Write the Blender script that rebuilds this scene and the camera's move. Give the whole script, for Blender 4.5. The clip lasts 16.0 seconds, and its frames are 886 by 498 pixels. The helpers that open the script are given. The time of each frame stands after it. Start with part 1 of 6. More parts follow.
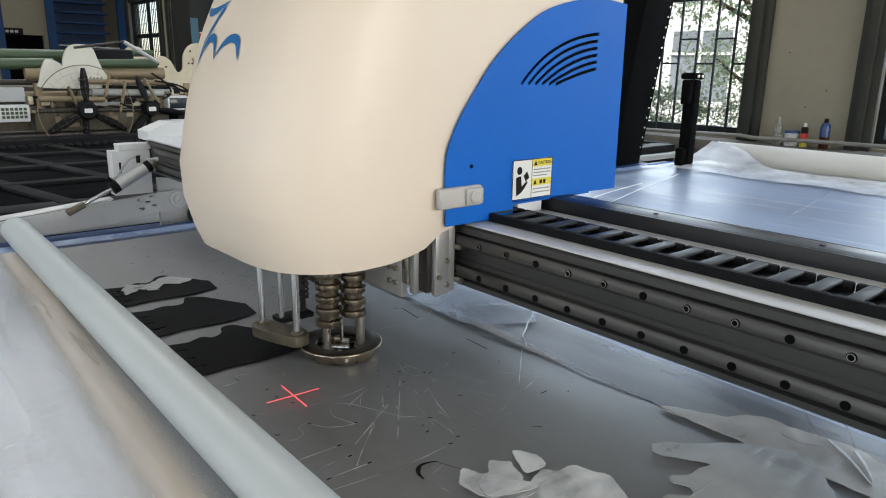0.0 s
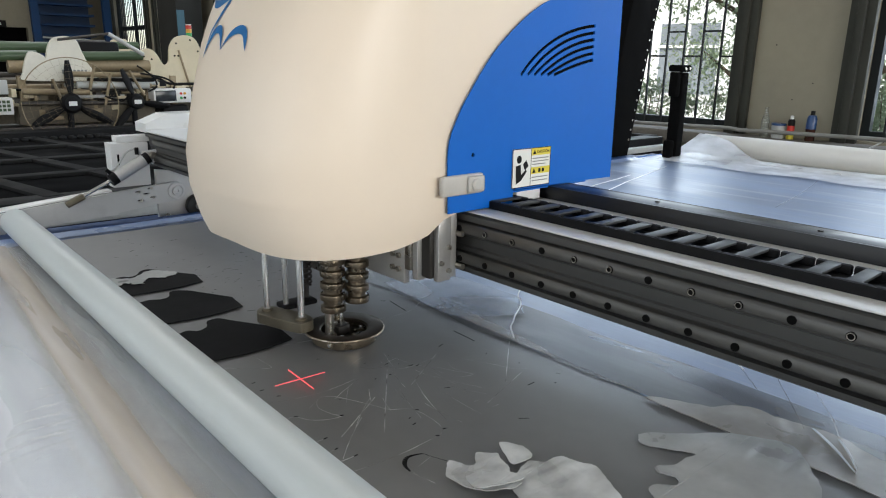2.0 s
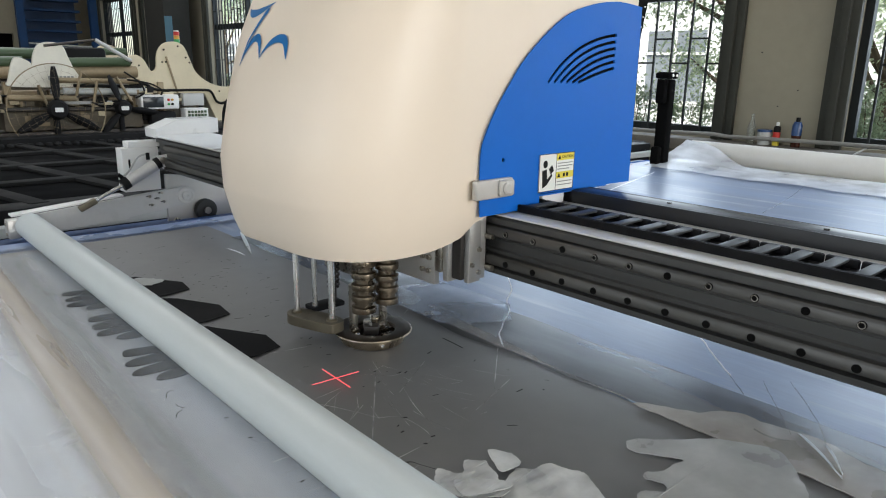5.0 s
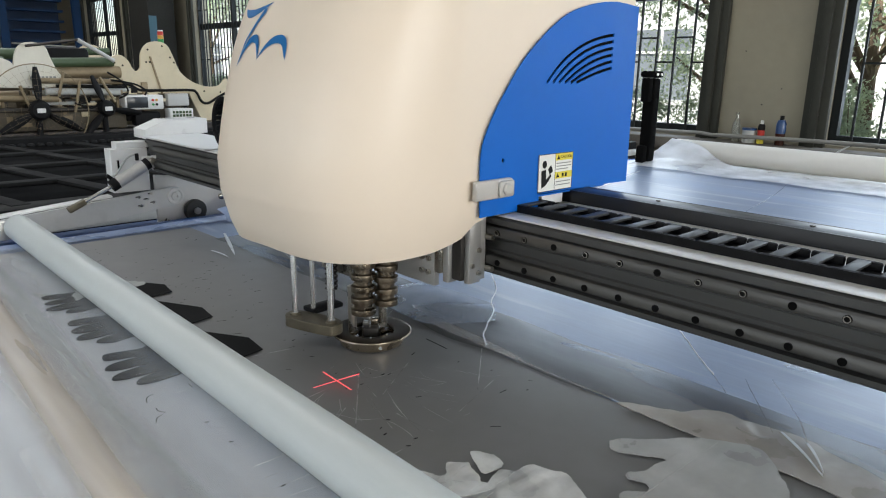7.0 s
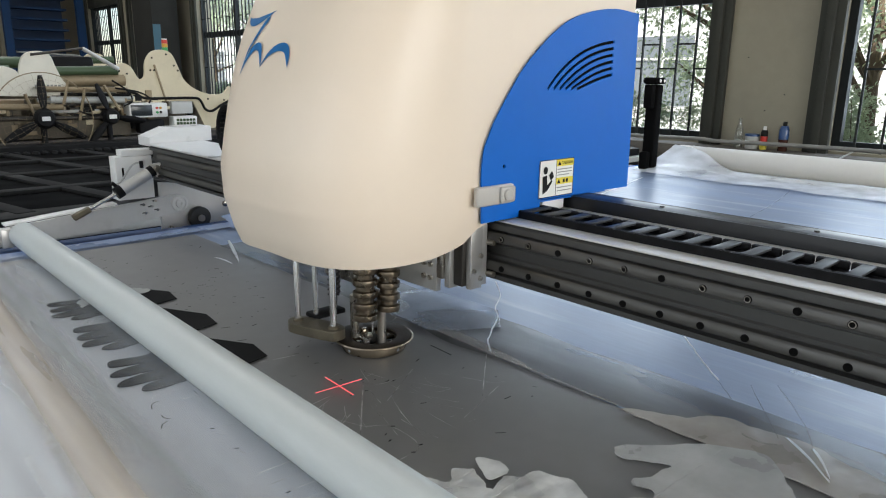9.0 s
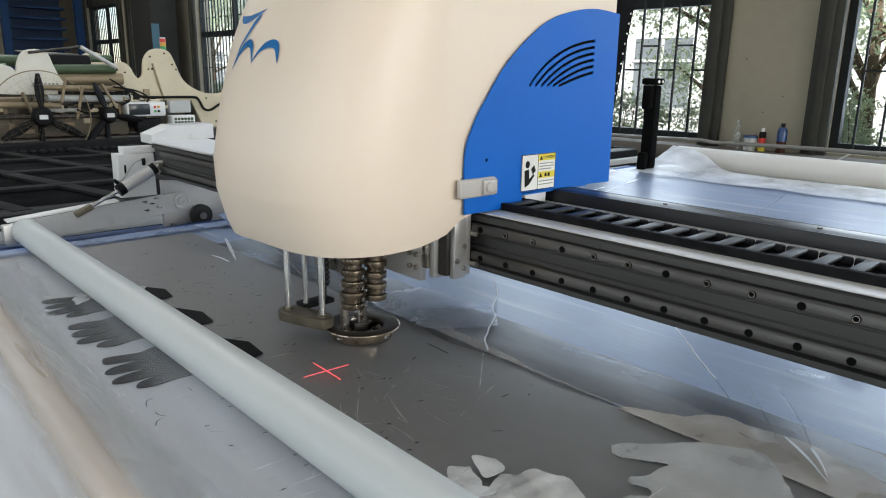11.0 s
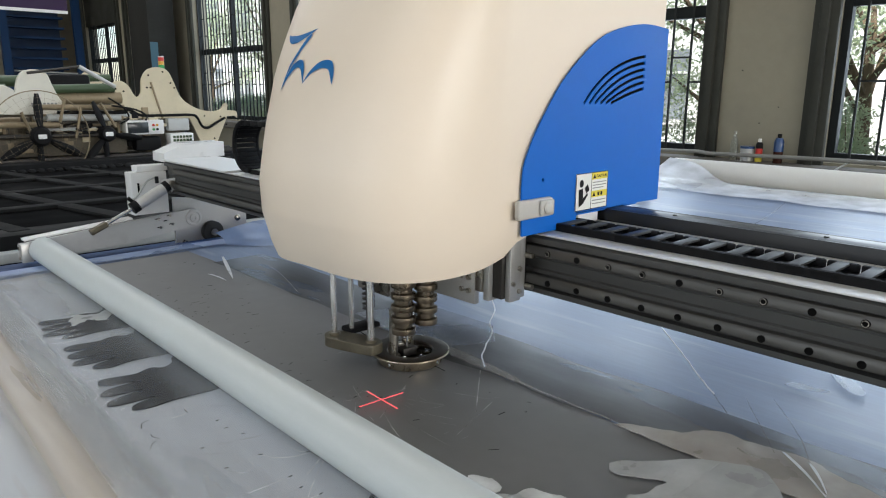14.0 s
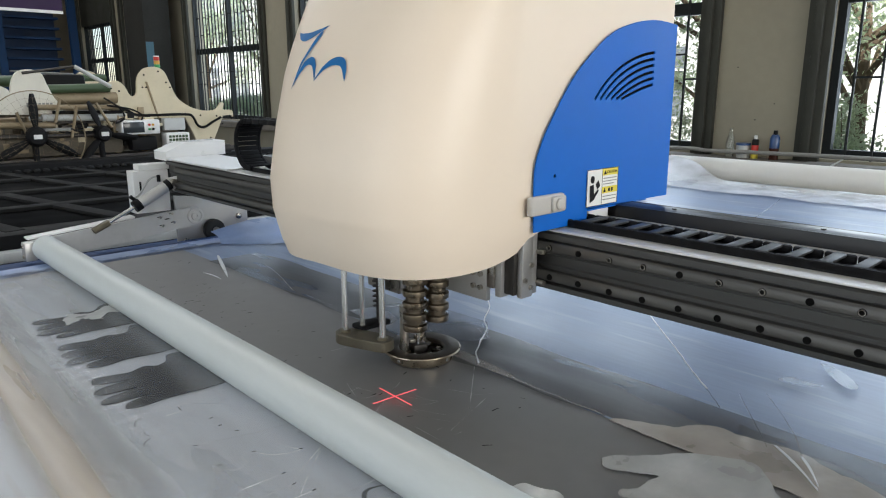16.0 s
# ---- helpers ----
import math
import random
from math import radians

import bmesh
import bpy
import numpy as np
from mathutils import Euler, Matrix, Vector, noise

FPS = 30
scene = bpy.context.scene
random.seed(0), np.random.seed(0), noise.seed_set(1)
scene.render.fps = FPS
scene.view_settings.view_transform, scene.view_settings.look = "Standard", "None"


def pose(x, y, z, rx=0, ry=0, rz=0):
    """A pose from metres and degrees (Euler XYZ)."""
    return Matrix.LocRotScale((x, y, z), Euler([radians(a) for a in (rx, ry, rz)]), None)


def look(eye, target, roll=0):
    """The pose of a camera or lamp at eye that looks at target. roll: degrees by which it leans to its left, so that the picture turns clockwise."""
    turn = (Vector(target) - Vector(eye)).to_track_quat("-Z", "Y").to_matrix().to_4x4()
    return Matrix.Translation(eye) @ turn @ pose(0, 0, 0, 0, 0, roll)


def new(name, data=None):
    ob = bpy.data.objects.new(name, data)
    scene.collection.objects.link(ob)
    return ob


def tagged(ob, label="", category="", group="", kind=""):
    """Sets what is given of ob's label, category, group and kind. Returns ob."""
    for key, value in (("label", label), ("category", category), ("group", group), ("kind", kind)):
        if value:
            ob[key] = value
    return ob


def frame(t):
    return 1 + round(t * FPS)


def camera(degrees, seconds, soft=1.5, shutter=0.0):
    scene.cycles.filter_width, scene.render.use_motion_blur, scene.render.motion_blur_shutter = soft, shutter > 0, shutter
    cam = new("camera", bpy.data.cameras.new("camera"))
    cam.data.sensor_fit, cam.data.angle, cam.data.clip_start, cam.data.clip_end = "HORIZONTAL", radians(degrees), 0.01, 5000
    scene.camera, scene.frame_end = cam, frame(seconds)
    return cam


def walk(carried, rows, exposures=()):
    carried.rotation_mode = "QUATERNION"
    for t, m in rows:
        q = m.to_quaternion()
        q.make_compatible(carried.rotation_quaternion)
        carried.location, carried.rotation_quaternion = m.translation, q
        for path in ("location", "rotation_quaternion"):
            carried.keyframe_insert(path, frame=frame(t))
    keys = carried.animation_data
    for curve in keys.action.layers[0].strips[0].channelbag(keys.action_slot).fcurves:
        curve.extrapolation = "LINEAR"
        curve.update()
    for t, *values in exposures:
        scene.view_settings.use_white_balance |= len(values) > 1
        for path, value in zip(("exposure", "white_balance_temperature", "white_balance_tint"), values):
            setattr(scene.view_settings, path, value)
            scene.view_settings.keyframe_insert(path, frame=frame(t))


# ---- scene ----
cam = camera(65.5, 16.0, 1.1)
PATH = [
    (0.0, pose(-0.0135, 0.0049, 1.3538, 75.300, -0.900, -40.100)),
    (0.5, pose(-0.0169, 0.0016, 1.3557, 75.641, -0.901, -40.072)),
    (1.0, pose(-0.0108, 0.0036, 1.3493, 74.820, -0.515, -40.498)),
    (1.5, pose(-0.0115, 0.0023, 1.3526, 74.900, -0.601, -40.741)),
    (2.0, pose(-0.0072, 0.0047, 1.3505, 74.761, -0.911, -40.989)),
    (2.5, pose(-0.0032, 0.0047, 1.3511, 74.725, -0.873, -41.376)),
    (3.0, pose(-0.0015, 0.0066, 1.3510, 75.040, -0.935, -41.681)),
    (3.5, pose(-0.0053, 0.0076, 1.3517, 75.533, -1.194, -41.590)),
    (4.0, pose(-0.0054, 0.0054, 1.3521, 75.386, -1.045, -41.589)),
    (6.5, pose(0.0016, 0.0028, 1.3512, 75.191, -0.855, -42.547)),
    (7.0, pose(0.0056, 0.0011, 1.3534, 75.234, -0.859, -42.890)),
    (7.5, pose(0.0054, 0.0039, 1.3544, 75.887, -1.265, -42.903)),
    (8.0, pose(0.0010, 0.0061, 1.3513, 75.696, -1.319, -42.605)),
    (8.5, pose(0.0037, 0.0009, 1.3520, 75.577, -0.665, -42.582)),
    (9.0, pose(0.0024, 0.0011, 1.3531, 75.795, -0.682, -42.688)),
    (11.5, pose(0.0072, 0.0028, 1.3452, 75.890, -0.949, -42.786)),
    (12.0, pose(0.0081, -0.0007, 1.3478, 76.093, -0.688, -43.020)),
    (12.5, pose(0.0091, 0.0001, 1.3478, 76.326, -0.649, -43.203)),
    (13.0, pose(0.0105, -0.0024, 1.3508, 76.226, -0.093, -43.914)),
    (13.5, pose(0.0094, 0.0020, 1.3498, 76.396, -0.422, -42.086)),
    (14.0, pose(0.0135, -0.0018, 1.3531, 76.989, -0.255, -42.941)),
    (14.5, pose(0.0094, -0.0053, 1.3500, 77.203, -0.496, -43.110)),
    (15.0, pose(0.0107, -0.0024, 1.3471, 76.599, -0.098, -42.326)),
    (15.5, pose(0.0151, -0.0074, 1.3494, 76.423, 0.432, -42.648)),
    (16.0, pose(0.0184, -0.0083, 1.3497, 76.884, 0.008, -43.182)),
]
walk(cam, PATH, [(0.0, 0.80), (16.0, 0.80)])

# ---------------------------------------------------------------- light
world = bpy.data.worlds.new("sky")
scene.world = world
world.use_nodes = True
wn = world.node_tree.nodes
sky = wn.new("ShaderNodeTexSky")
sky.sky_type, sky.sun_disc = "NISHITA", False
sky.sun_elevation, sky.sun_rotation = radians(54.5), radians(233)
wn["Background"].inputs["Strength"].default_value = 0.15
world.node_tree.links.new(sky.outputs[0], wn["Background"].inputs["Color"])


def sun_lamp():
    d = bpy.data.lights.new("sun", "SUN")
    d.energy, d.angle, d.color = 4.6, radians(0.5), (1, 0.95, 0.88)
    ob = new("sun", d)
    ob.matrix_world = look((-11.2, -8.4, 19.6), (0, 0, 0))


def window_light(at, target, size_x, size_y, power, colour):
    d = bpy.data.lights.new("daylight", "AREA")
    d.shape, d.size, d.size_y, d.energy, d.color = "RECTANGLE", size_x, size_y, power, colour
    ob = new("daylight", d)
    ob.matrix_world = look(at, target)


WALL_X, WEST_X, SOUTH_Y, NORTH_Y, ROOF_Z = 5.8, -7.0, -9.0, 20.5, 6.5
# openings of the window wall, from y to y; sill and head heights
WINDOWS = [(-4.7, -2.0), (-0.95, 1.92), (2.92, 5.7), (6.7, 9.4), (10.4, 13.1), (14.4, 16.45), (17.1, 19.5)]
SILL, LINTEL = 0.82, 5.9
sun_lamp()
for (a, b), power in zip(WINDOWS[:5], (58, 98, 98, 66, 56)):
    window_light((WALL_X + 0.32, (a + b) / 2, 3.4), (0, (a + b) / 2, 3.0), b - a, 4.9, power, (0.76, 0.88, 1.0))
# unseen west windows, assumed so that the cover's front gets light
for y, power in ((-5.0, 34), (1.0, 44), (7.0, 42), (13.0, 44)):
    window_light((WEST_X - 0.32, y, 3.0), (0, y, 2.6), 4.4, 3.2, power, (1.0, 0.96, 0.90))
# unseen south windows, added to brighten the cover's side and blue panel
for x, power in ((-4.2, 80), (0.4, 160), (4.0, 135)):
    window_light((x, SOUTH_Y - 0.3, 2.9), (x, 0, 2.3), 2.6, 3.0, power, (1.0, 0.965, 0.905))

# unseen roof openings, added so lamps brighten the film: x0, x1, y0, y1
ADDED_SKYLIGHTS = [(0.4, 3.2, 5.2, 7.6), (0.4, 3.2, 8.6, 11.0), (0.4, 3.2, 12.0, 14.4), (0.4, 3.2, 15.4, 17.8), (-4.4, -1.6, -1.0, 2.0)]
for x0, x1, y0, y1 in ADDED_SKYLIGHTS:
    window_light(((x0 + x1) / 2, (y0 + y1) / 2, ROOF_Z + 0.25), ((x0 + x1) / 2, (y0 + y1) / 2 + 0.001, 0), x1 - x0, y1 - y0, 48, (0.96, 0.98, 1.0))


# ---------------------------------------------------------------- materials
def mat(name, colour, rough=0.5, metal=0.0, vary=0.12, scale=6.0, bump=0.0, bump_scale=60.0, coat=0.0, spots=0.0, spot_colour=None, island=False, stretch=None, rvary=0.1, spec=0.5, coat_rough=0.08):
    m = bpy.data.materials.new(name)
    m.use_nodes = True
    nt = m.node_tree
    n, l = nt.nodes, nt.links
    bs = n["Principled BSDF"]
    tc = n.new("ShaderNodeTexCoord")
    src = tc.outputs["Object"]
    if stretch:
        mp = n.new("ShaderNodeMapping")
        mp.inputs["Scale"].default_value = stretch
        l.new(src, mp.inputs["Vector"])
        src = mp.outputs[0]
    big = n.new("ShaderNodeTexNoise")
    big.inputs["Scale"].default_value, big.inputs["Detail"].default_value = scale, 5
    small = n.new("ShaderNodeTexNoise")
    small.inputs["Scale"].default_value, small.inputs["Detail"].default_value = scale * 14, 3
    l.new(src, big.inputs["Vector"]), l.new(src, small.inputs["Vector"])
    add = n.new("ShaderNodeMath")
    add.operation = "MULTIPLY_ADD"
    add.inputs[1].default_value = 0.35
    l.new(small.outputs["Fac"], add.inputs[0]), l.new(big.outputs["Fac"], add.inputs[2])
    ramp = n.new("ShaderNodeMapRange")
    ramp.inputs["From Min"].default_value, ramp.inputs["From Max"].default_value = 0.35, 1.0
    ramp.inputs["To Min"].default_value, ramp.inputs["To Max"].default_value = 1 - vary, 1 + vary
    l.new(add.outputs[0], ramp.inputs["Value"])
    fac = ramp.outputs["Result"]
    if island:
        oi = n.new("ShaderNodeObjectInfo")
        mr = n.new("ShaderNodeMapRange")
        mr.inputs["To Min"].default_value, mr.inputs["To Max"].default_value = 0.75, 1.25
        l.new(oi.outputs["Random"], mr.inputs["Value"])
        mu = n.new("ShaderNodeMath")
        mu.operation = "MULTIPLY"
        l.new(fac, mu.inputs[0]), l.new(mr.outputs["Result"], mu.inputs[1])
        fac = mu.outputs[0]
    hue = n.new("ShaderNodeVectorMath")
    hue.operation = "SCALE"
    hue.inputs[0].default_value = colour
    l.new(fac, hue.inputs["Scale"])
    col = hue.outputs[0]
    if spots:
        sp = n.new("ShaderNodeTexNoise")
        sp.inputs["Scale"].default_value, sp.inputs["Detail"].default_value = scale * 2.7, 8
        l.new(src, sp.inputs["Vector"])
        sr = n.new("ShaderNodeMapRange")
        sr.inputs["From Min"].default_value, sr.inputs["From Max"].default_value = 0.56, 0.72
        sr.inputs["To Max"].default_value = spots
        l.new(sp.outputs["Fac"], sr.inputs["Value"])
        mx = n.new("ShaderNodeMix")
        mx.data_type = "RGBA"
        l.new(sr.outputs["Result"], mx.inputs["Factor"])
        l.new(col, mx.inputs["A"])
        mx.inputs["B"].default_value = (*(spot_colour or [c * 0.4 for c in colour]), 1)
        col = mx.outputs["Result"]
    l.new(col, bs.inputs["Base Color"])
    bs.inputs["Metallic"].default_value = metal
    bs.inputs["Specular IOR Level"].default_value = spec
    rr = n.new("ShaderNodeMapRange")
    rr.inputs["From Min"].default_value, rr.inputs["From Max"].default_value = 0.3, 0.7
    rr.inputs["To Min"].default_value, rr.inputs["To Max"].default_value = max(0.03, rough - rvary), min(1, rough + rvary)
    l.new(big.outputs["Fac"], rr.inputs["Value"]), l.new(rr.outputs["Result"], bs.inputs["Roughness"])
    if coat:
        bs.inputs["Coat Weight"].default_value, bs.inputs["Coat Roughness"].default_value = coat, coat_rough
    if bump:
        bn = n.new("ShaderNodeTexNoise")
        bn.inputs["Scale"].default_value, bn.inputs["Detail"].default_value = bump_scale, 4
        l.new(src, bn.inputs["Vector"])
        bu = n.new("ShaderNodeBump")
        bu.inputs["Strength"].default_value, bu.inputs["Distance"].default_value = bump, 0.002
        l.new(bn.outputs["Fac"], bu.inputs["Height"]), l.new(bu.outputs[0], bs.inputs["Normal"])
    return m


def film_mat(name, colour, cover, rough=0.32, vary=0.5, scale=3.0, stretch=(1, 1, 1), bump=0.4, tint=None, band=None, gloss=0.0):
    """Clear plastic film: partly see-through, glossy, cloudy in streaks."""
    m = mat(name, colour, rough, vary=0.1, scale=scale, stretch=stretch, spots=0.75 if tint else 0, spot_colour=tint)
    nt = m.node_tree
    n, l = nt.nodes, nt.links
    bs, out = n["Principled BSDF"], n["Material Output"]
    tr, mix = n.new("ShaderNodeBsdfTransparent"), n.new("ShaderNodeMixShader")
    tc, mp, no, mr = n.new("ShaderNodeTexCoord"), n.new("ShaderNodeMapping"), n.new("ShaderNodeTexNoise"), n.new("ShaderNodeMapRange")
    mp.inputs["Scale"].default_value = stretch
    no.inputs["Scale"].default_value, no.inputs["Detail"].default_value = scale, 3
    mr.inputs["From Min"].default_value, mr.inputs["From Max"].default_value = 0.35, 0.7
    mr.inputs["To Min"].default_value, mr.inputs["To Max"].default_value = cover * (1 - vary), min(0.98, cover * (1 + vary))
    l.new(tc.outputs["Object"], mp.inputs["Vector"]), l.new(mp.outputs[0], no.inputs["Vector"]), l.new(no.outputs["Fac"], mr.inputs["Value"])
    cover_out = mr.outputs["Result"]
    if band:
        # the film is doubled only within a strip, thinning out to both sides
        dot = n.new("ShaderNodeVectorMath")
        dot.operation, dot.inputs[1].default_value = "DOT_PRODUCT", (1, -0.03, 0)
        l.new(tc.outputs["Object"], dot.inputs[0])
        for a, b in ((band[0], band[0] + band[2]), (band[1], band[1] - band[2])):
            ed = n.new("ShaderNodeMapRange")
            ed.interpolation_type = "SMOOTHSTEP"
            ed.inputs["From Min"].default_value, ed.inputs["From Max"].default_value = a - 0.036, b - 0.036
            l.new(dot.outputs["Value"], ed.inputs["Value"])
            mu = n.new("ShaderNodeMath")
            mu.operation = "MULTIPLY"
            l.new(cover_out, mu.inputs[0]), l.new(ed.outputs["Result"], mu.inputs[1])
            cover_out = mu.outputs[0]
    l.new(cover_out, mix.inputs[0]), l.new(tr.outputs[0], mix.inputs[1]), l.new(bs.outputs[0], mix.inputs[2])
    l.new(mix.outputs[0], out.inputs["Surface"])
    bu = n.new("ShaderNodeBump")
    bu.inputs["Strength"].default_value, bu.inputs["Distance"].default_value = bump, 0.01
    l.new(no.outputs["Fac"], bu.inputs["Height"]), l.new(bu.outputs[0], bs.inputs["Normal"])
    if gloss:
        # a clear outer skin with its own slack waves
        wav, wb = n.new("ShaderNodeTexNoise"), n.new("ShaderNodeBump")
        wav.inputs["Scale"].default_value, wav.inputs["Detail"].default_value = 7.0, 2
        wb.inputs["Strength"].default_value, wb.inputs["Distance"].default_value = 0.5, 0.01
        l.new(tc.outputs["Object"], wav.inputs["Vector"]), l.new(wav.outputs["Fac"], wb.inputs["Height"]), l.new(wb.outputs[0], bs.inputs["Coat Normal"])
        bs.inputs["Coat Weight"].default_value, bs.inputs["Coat Roughness"].default_value = gloss, 0.14
    return m


def glow_mat(name, colour, strength):
    m = bpy.data.materials.new(name)
    m.use_nodes = True
    bs = m.node_tree.nodes["Principled BSDF"]
    bs.inputs["Base Color"].default_value = (*colour, 1)
    bs.inputs["Emission Color"].default_value, bs.inputs["Emission Strength"].default_value = (*colour, 1), strength
    return m


def glass_mat(name, colour, rough=0.02):
    m = mat(name, colour, rough, vary=0.03)
    bs = m.node_tree.nodes["Principled BSDF"]
    bs.inputs["Transmission Weight"].default_value = 0.9
    return m


M_CREAM = mat("cream_cover", (0.785, 0.668, 0.538), 0.42, vary=0.02, scale=2.5, bump=0.02, bump_scale=220, coat=0.12, coat_rough=0.2, spots=0.06, spot_colour=(0.63, 0.56, 0.46), rvary=0.04)
M_BLUE = mat("blue_paint", (0.002, 0.122, 0.52), 0.45, vary=0.06, scale=5, bump=0.08, bump_scale=420, spots=0.12, spot_colour=(0.02, 0.17, 0.57), spec=0.25)
M_LOGO = mat("logo_blue", (0.006, 0.13, 0.36), 0.45, vary=0.04, spec=0.3)
M_ALU = mat("brushed_aluminium", (0.60, 0.59, 0.57), 0.45, 0.35, vary=0.10, scale=2.0, stretch=(40, 1, 40), bump=0.05, bump_scale=20)
M_ALUDARK = mat("dark_aluminium", (0.082, 0.081, 0.078), 0.48, 0.65, vary=0.14, scale=2.0, stretch=(30, 1, 30), bump=0.05, bump_scale=16)
M_STEEL = mat("ground_steel", (0.40, 0.375, 0.33), 0.30, 0.9, vary=0.14, scale=18, bump=0.05, bump_scale=300)
M_CHROME = mat("chrome", (0.75, 0.75, 0.74), 0.22, 0.85, vary=0.05, scale=20, rvary=0.05)
M_RAIL = mat("rail_steel", (0.078, 0.075, 0.07), 0.36, 0.75, vary=0.18, scale=3, stretch=(20, 1, 20), bump=0.03)
M_BRONZE = mat("bronze_block", (0.16, 0.14, 0.10), 0.45, 0.6, vary=0.2, scale=22, spots=0.3)
M_DISC = mat("worn_disc_steel", (0.17, 0.138, 0.10), 0.30, 0.9, vary=0.25, scale=30, spots=0.5, spot_colour=(0.05, 0.04, 0.03))
M_FOOTRIM = mat("foot_rim_steel", (0.075, 0.060, 0.046), 0.42, 0.7, vary=0.3, scale=26, spots=0.4, spot_colour=(0.03, 0.024, 0.018))
M_FOOTRING = mat("foot_ring_steel", (0.38, 0.32, 0.24), 0.28, 0.95, vary=0.18, scale=24, spots=0.3, spot_colour=(0.16, 0.12, 0.08))
M_DARKSTEEL = mat("dark_steel", (0.055, 0.05, 0.046), 0.5, 0.6, vary=0.2, scale=20)
M_BLACK = mat("black_plastic", (0.008, 0.008, 0.009), 0.6, vary=0.25, scale=14, bump=0.06, bump_scale=200, spec=0.15)
M_CHANNEL = mat("black_channel", (0.012, 0.012, 0.013), 0.38, 0.3, vary=0.2, scale=4, stretch=(10, 1, 10))
M_CHAIN = mat("chain_plastic", (0.030, 0.031, 0.032), 0.5, vary=0.2, scale=14, island=True, spec=0.35)
M_HOLE = mat("dark_hole", (0.004, 0.004, 0.004), 0.9, vary=0.1, spec=0.05)
M_WHITE = mat("white_enamel", (0.74, 0.74, 0.73), 0.35, vary=0.05, scale=6, spots=0.12, spot_colour=(0.5, 0.48, 0.44))
M_GREYPLATE = mat("grey_plate", (0.55, 0.54, 0.52), 0.4, 0.6, vary=0.07, scale=9)
M_CLASP = mat("grey_clasp", (0.47, 0.45, 0.42), 0.45, vary=0.06, scale=20)
M_ROLLER = mat("roller_tube", (0.565, 0.60, 0.588), 0.40, 0.0, vary=0.05, scale=3, stretch=(6, 1, 6), rvary=0.05, spec=0.5)
M_ARM = mat("arm_paint", (0.52, 0.52, 0.51), 0.42, 0.2, vary=0.07, scale=6, spots=0.15)
M_RUBBER = mat("rubber", (0.02, 0.02, 0.02), 0.6, vary=0.2, scale=20)
M_MATL = mat("grey_sheet", (0.188, 0.186, 0.186), 0.5, vary=0.14, scale=2.2, bump=0.06, bump_scale=9, spots=0.3, spot_colour=(0.23, 0.23, 0.235), rvary=0.12, coat=0.35, coat_rough=0.3)
M_GLOVE = mat("black_leather", (0.008, 0.008, 0.0085), 0.75, vary=0.3, scale=4, spec=0.1)
M_BLUEFILM = mat("blue_film", (0.205, 0.27, 0.41), 0.42, vary=0.26, scale=1.6, stretch=(5.0, 0.5, 1), bump=0.25, bump_scale=5, spots=0.65, spot_colour=(0.46, 0.51, 0.57), rvary=0.1, coat=0.15, coat_rough=0.36)
M_SCRAP = film_mat("scrap_film", (0.74, 0.75, 0.74), 0.72, vary=0.3, scale=14, bump=0.6)
M_SCRAPGREY = film_mat("scrap_film_grey", (0.55, 0.56, 0.55), 0.68, vary=0.16, scale=9, bump=0.5)
M_BEIGE = film_mat("scrap_film_beige", (0.52, 0.48, 0.43), 0.6, vary=0.2, scale=9, bump=0.5)
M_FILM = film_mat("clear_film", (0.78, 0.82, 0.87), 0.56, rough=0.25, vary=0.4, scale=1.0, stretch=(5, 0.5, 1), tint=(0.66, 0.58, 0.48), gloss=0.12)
M_FILM2 = film_mat("clear_film_new", (0.78, 0.83, 0.90), 0.24, rough=0.2, bump=0.8, vary=0.6, scale=1.5, stretch=(5, 0.8, 1), gloss=1.0)
M_FILMHAZE = film_mat("clear_film_low", (0.76, 0.80, 0.86), 0.42, rough=0.3, vary=0.3, scale=1.5, stretch=(4, 0.8, 1))
M_STRAP = mat("blue_edge", (0.005, 0.034, 0.125), 0.55, vary=0.15, scale=8, spec=0.25)
M_TABLE = mat("table_frame_dark", (0.006, 0.006, 0.0065), 0.65, vary=0.2, scale=5, spec=0.15)
M_BED = mat("black_bed", (0.0022, 0.0022, 0.0025), 0.85, vary=0.3, scale=5, spec=0.05)
M_BEDBAR = mat("bed_bar", (0.013, 0.013, 0.013), 0.75, vary=0.3, scale=6, spec=0.12)
M_WALL = mat("cream_wall", (0.275, 0.25, 0.19), 0.85, vary=0.12, scale=1.2, bump=0.1, bump_scale=60, spots=0.25, spot_colour=(0.20, 0.187, 0.155))
M_JAMB = mat("dark_jamb", (0.042, 0.043, 0.036), 0.6, vary=0.18, scale=3, spots=0.2, spec=0.25)
M_PILLAR = mat("dark_pillar", (0.03, 0.03, 0.028), 0.8, vary=0.2, scale=2, spec=0.1)
M_WINFRAME = mat("window_steel", (0.012, 0.015, 0.016), 0.6, vary=0.2, scale=6, spec=0.2)
M_BAR = mat("grille_bar", (0.018, 0.021, 0.021), 0.6, vary=0.2, scale=8, spec=0.2)
M_LEDGE = mat("concrete_ledge", (0.12, 0.108, 0.092), 0.85, vary=0.3, scale=4, bump=0.3, bump_scale=40, spots=0.5, spot_colour=(0.035, 0.032, 0.03))
M_CONC = mat("floor_concrete", (0.17, 0.165, 0.155), 0.7, vary=0.15, scale=1.0, spots=0.2)
M_CEIL = mat("ceiling_paint", (0.42, 0.42, 0.40), 0.85, vary=0.1, scale=0.6)
M_CABLE = mat("grey_cable", (0.22, 0.215, 0.2), 0.55, vary=0.1)
M_OFFWHITE = mat("machine_white", (0.70, 0.67, 0.58), 0.45, vary=0.08, scale=4, spots=0.12)
